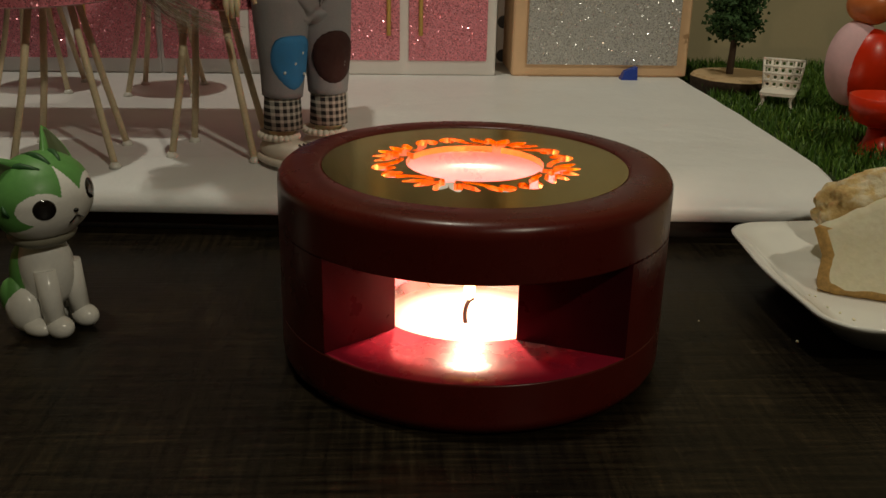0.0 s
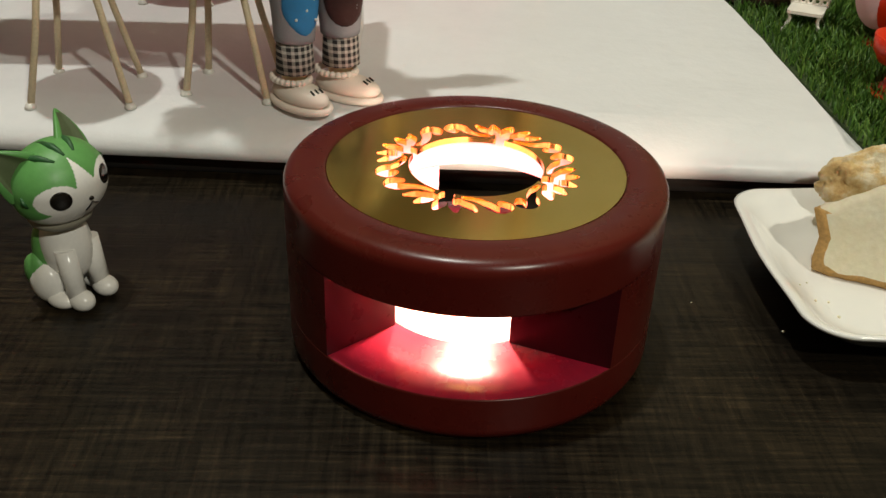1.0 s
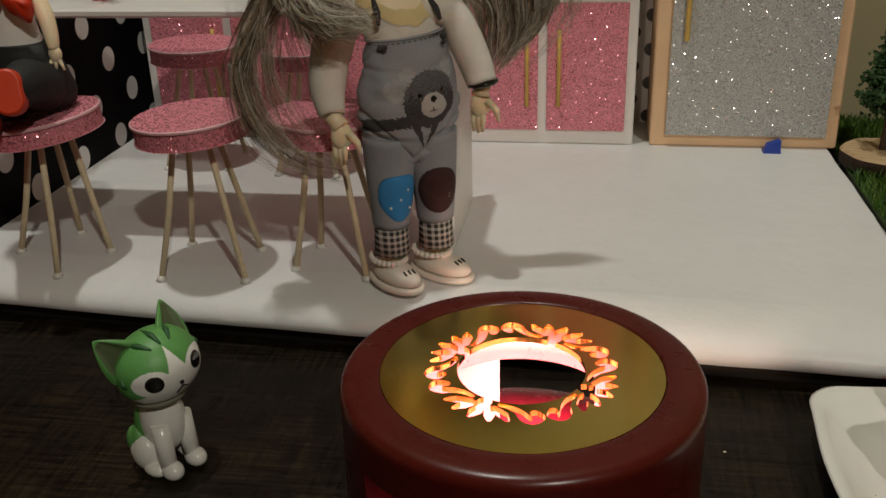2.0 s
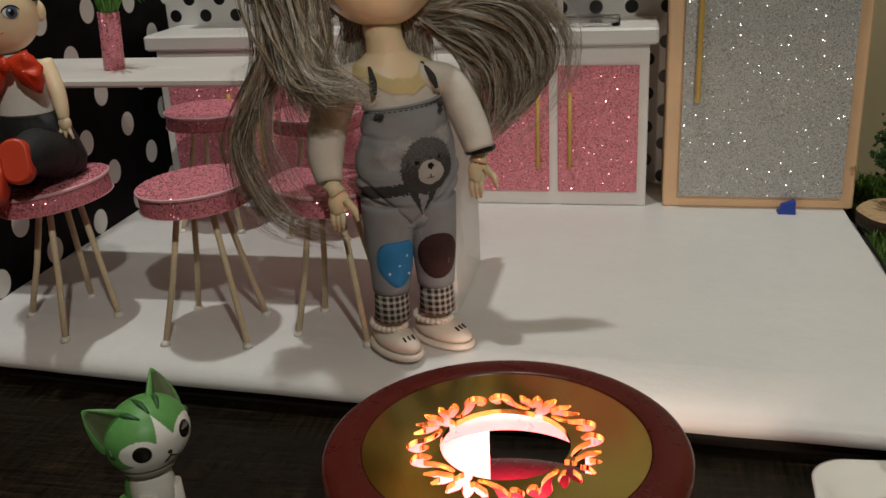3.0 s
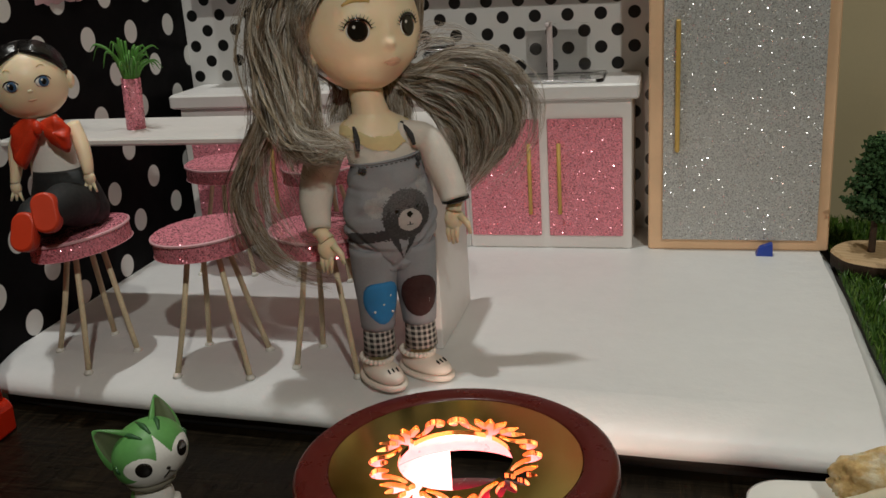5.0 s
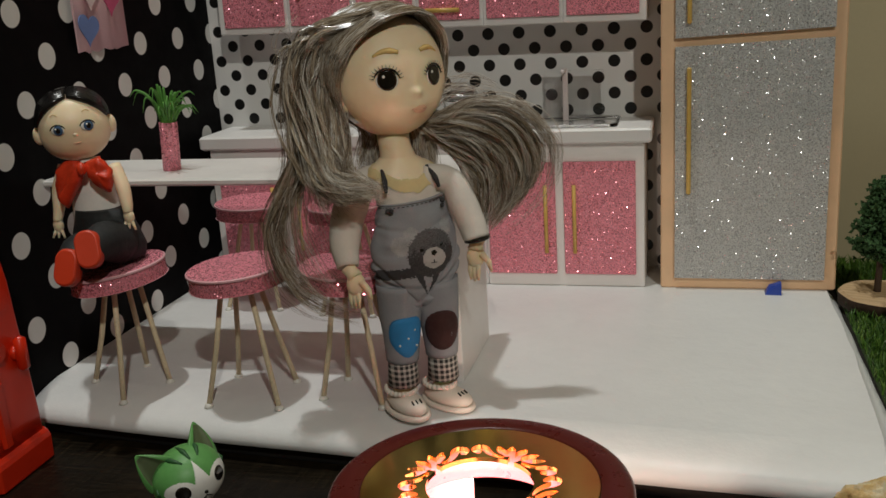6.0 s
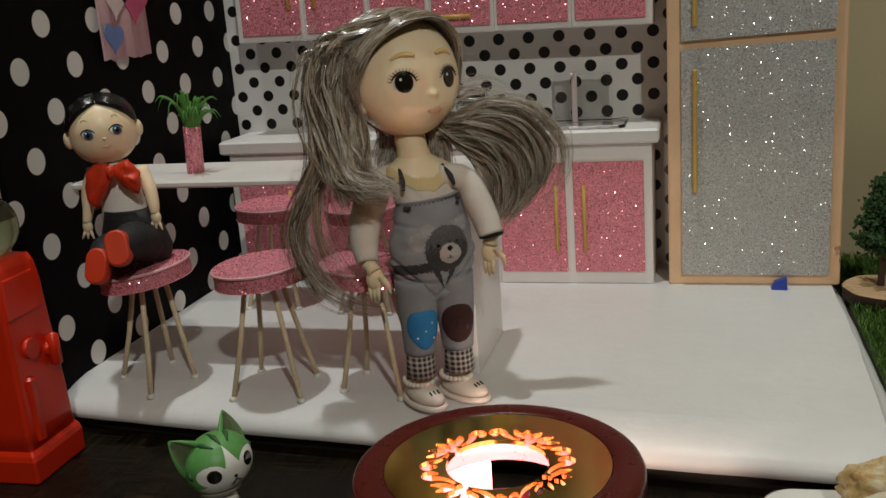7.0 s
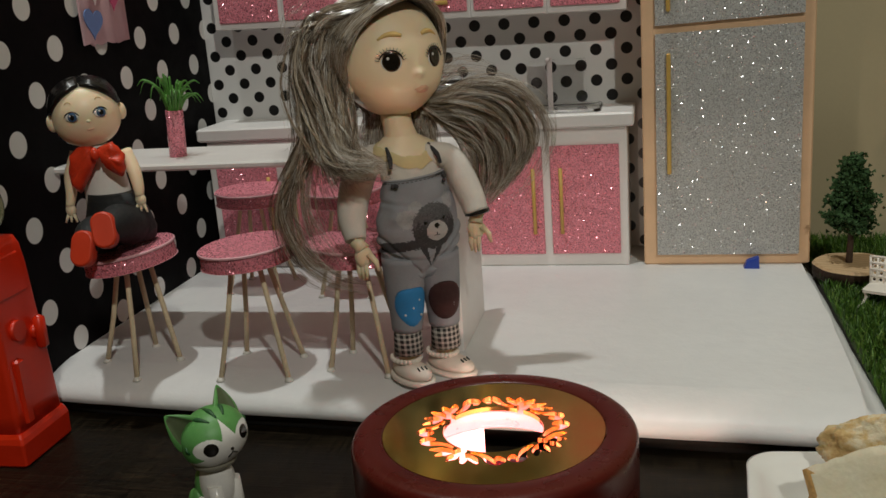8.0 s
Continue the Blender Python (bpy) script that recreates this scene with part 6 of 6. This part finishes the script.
for i in range(26):
    z = 0.046 + 0.040 * (i / 25)
    a = i * 2.4
    reach = 0.0165 * min(1.0, 0.55 + (z - 0.046) / 0.018) * (1 - ((z - 0.046) / 0.046)) ** 0.85 * rnd.uniform(0.75, 1.1)
    s = Vector((0.2062, 0.5074, z))
    e = s + Vector((reach * math.cos(a), reach * math.sin(a), rnd.uniform(-0.002, 0.004)))
    tube(bm, [s, s.lerp(e, 0.5) + Vector((0, 0, 0.001)), e], [0.0008, 0.0005, 0.0002], 6)
    limbs.append((s, e))
part("trunk", bm, BARK, tree)
verts, faces = [], []
for s, e in limbs:
    for _ in range(150):
        p = s.lerp(e, rnd.uniform(0.25, 1.08)) + Vector((rnd.gauss(0, 0.0024), rnd.gauss(0, 0.0024), rnd.gauss(0, 0.0021)))
        size = rnd.uniform(0.0006, 0.0014)
        q = Euler((rnd.uniform(0, 6), rnd.uniform(0, 6), rnd.uniform(0, 6))).to_matrix()
        i = len(verts)
        for c in ((1, 1, 1), (1, -1, -1), (-1, 1, -1), (-1, -1, 1)):
            verts.append(p + q @ Vector(c) * size * 0.8)
        faces += [(i, i + 1, i + 2), (i, i + 3, i + 1), (i, i + 2, i + 3), (i + 1, i + 3, i + 2)]
data = bpy.data.meshes.new("crown")
data.from_pydata([tuple(v) for v in verts], [], faces)
data.materials.append(LEAF)
crown = new("crown", data)
bpy.context.view_layer.update()
crown.parent, crown.matrix_parent_inverse = tree, tree.matrix_world.inverted()


def garden_chair():
    ob = thing("garden_chair", (0.2130, 0.4560, 0.0150), "small white openwork plastic garden chair on the grass", "chair")
    m = Matrix.Translation((0.2140, 0.4570, 0.0155)) @ pose(0, 0, 0, 0, 0, -28)
    bm = B(); prism(bm, round_rect(-0.0085, 0.0085, -0.0075, 0.0085, 0.002, 3), 0.0085, 0.0100, m)
    part("seat", bm, LACE, ob)
    bm = B()
    bmm = m @ Matrix.Translation((0, 0.0085, 0.0095)) @ pose(0, 0, 0, 80, 0, 0)
    for i in range(6):
        x = -0.0085 + 0.0034 * i
        tube(bm, [bmm @ Vector((x, 0, 0)), bmm @ Vector((x * 1.15, 0.0150, 0))], 0.0007, 6)
    for j in range(5):
        y = 0.0005 + 0.0036 * j
        tube(bm, [bmm @ Vector((-0.0090 - 0.0012 * j / 4, y, 0)), bmm @ Vector((0.0090 + 0.0012 * j / 4, y, 0))], 0.0008, 6)
    for i in range(5):
        for j in range(4):
            c = Vector((-0.0068 + 0.0034 * i, 0.0023 + 0.0036 * j, 0))
            tube(bm, [bmm @ (c + Vector((0.0012 * math.cos(a), 0.0012 * math.sin(a), 0))) for a in np.linspace(0, 2 * math.pi, 10)], 0.0004, 5, caps=False)
    part("backrest", bm, LACE, ob, "openwork backrest")
    for sx in (-1, 1):
        for sy in (-1, 1):
            bm = B(); tube(bm, spline([m @ Vector((sx * 0.0072, 0.0005 + sy * 0.0062, 0.0088)), m @ Vector((sx * 0.0066, 0.0005 + sy * 0.0060, 0.0050)), m @ Vector((sx * 0.0092, 0.0005 + sy * 0.0090, -0.0004))], 4), 0.0009, 7)
            part("leg", bm, LACE, ob)


garden_chair()

pod = thing("egg_chair", (0.2440, 0.4350, 0.0150), "red egg-shaped toy chair with a pale pink shell", "chair")
em = Matrix.Translation((0.2440, 0.4350, 0.0420)) @ pose(0, 0, 0, 0, 0, 18)
bm = B(); blob(bm, em @ Vector((-0.0030, 0.0030, 0.001)), (0.0130, 0.0115, 0.0205), None, 0, 28, 18)
part("shell", bm, PINK_CLOTH, pod, "pale pink shell")
bm = B(); blob(bm, em @ Vector((0.0014, -0.0030, -0.001)), (0.0138, 0.0118, 0.0190), None, 0, 28, 18)
part("cushion", bm, RED_PLASTIC, pod)
bm = B(); lathe(bm, [(0.0100, 0.0150), (0.0100, 0.0165), (0.0030, 0.0180), (0.0028, 0.0240)], 24, Matrix.Translation((0.2440, 0.4350, 0)))
part("foot", bm, RED_PLASTIC, pod)

bm = B(); blob(bm, (0.2455, 0.4380, 0.0705), (0.0115, 0.0115, 0.0095), None, 0, 28, 18)
part("ball", bm, ORANGE, pod, "orange ball on top")

pedestal = thing("pedestal_stool", (0.2215, 0.3700, 0.0150), "red plastic pedestal stool on the grass", "stool")
gm = Matrix.Translation((0.2235, 0.3710, 0.0))
bm = B(); lathe(bm, [(0.0115, 0.0150), (0.0115, 0.0165), (0.0070, 0.0185), (0.0050, 0.0230), (0.0048, 0.0270)], 32, gm)
part("foot", bm, RED_PLASTIC, pedestal)
bm = B(); lathe(bm, [(0.0050, 0.0268), (0.0105, 0.0290), (0.0135, 0.0340), (0.0140, 0.0400), (0.0132, 0.0402), (0.0110, 0.0350), (0.0010, 0.0340)], 32, gm)
part("seat", bm, RED_PLASTIC, pedestal)
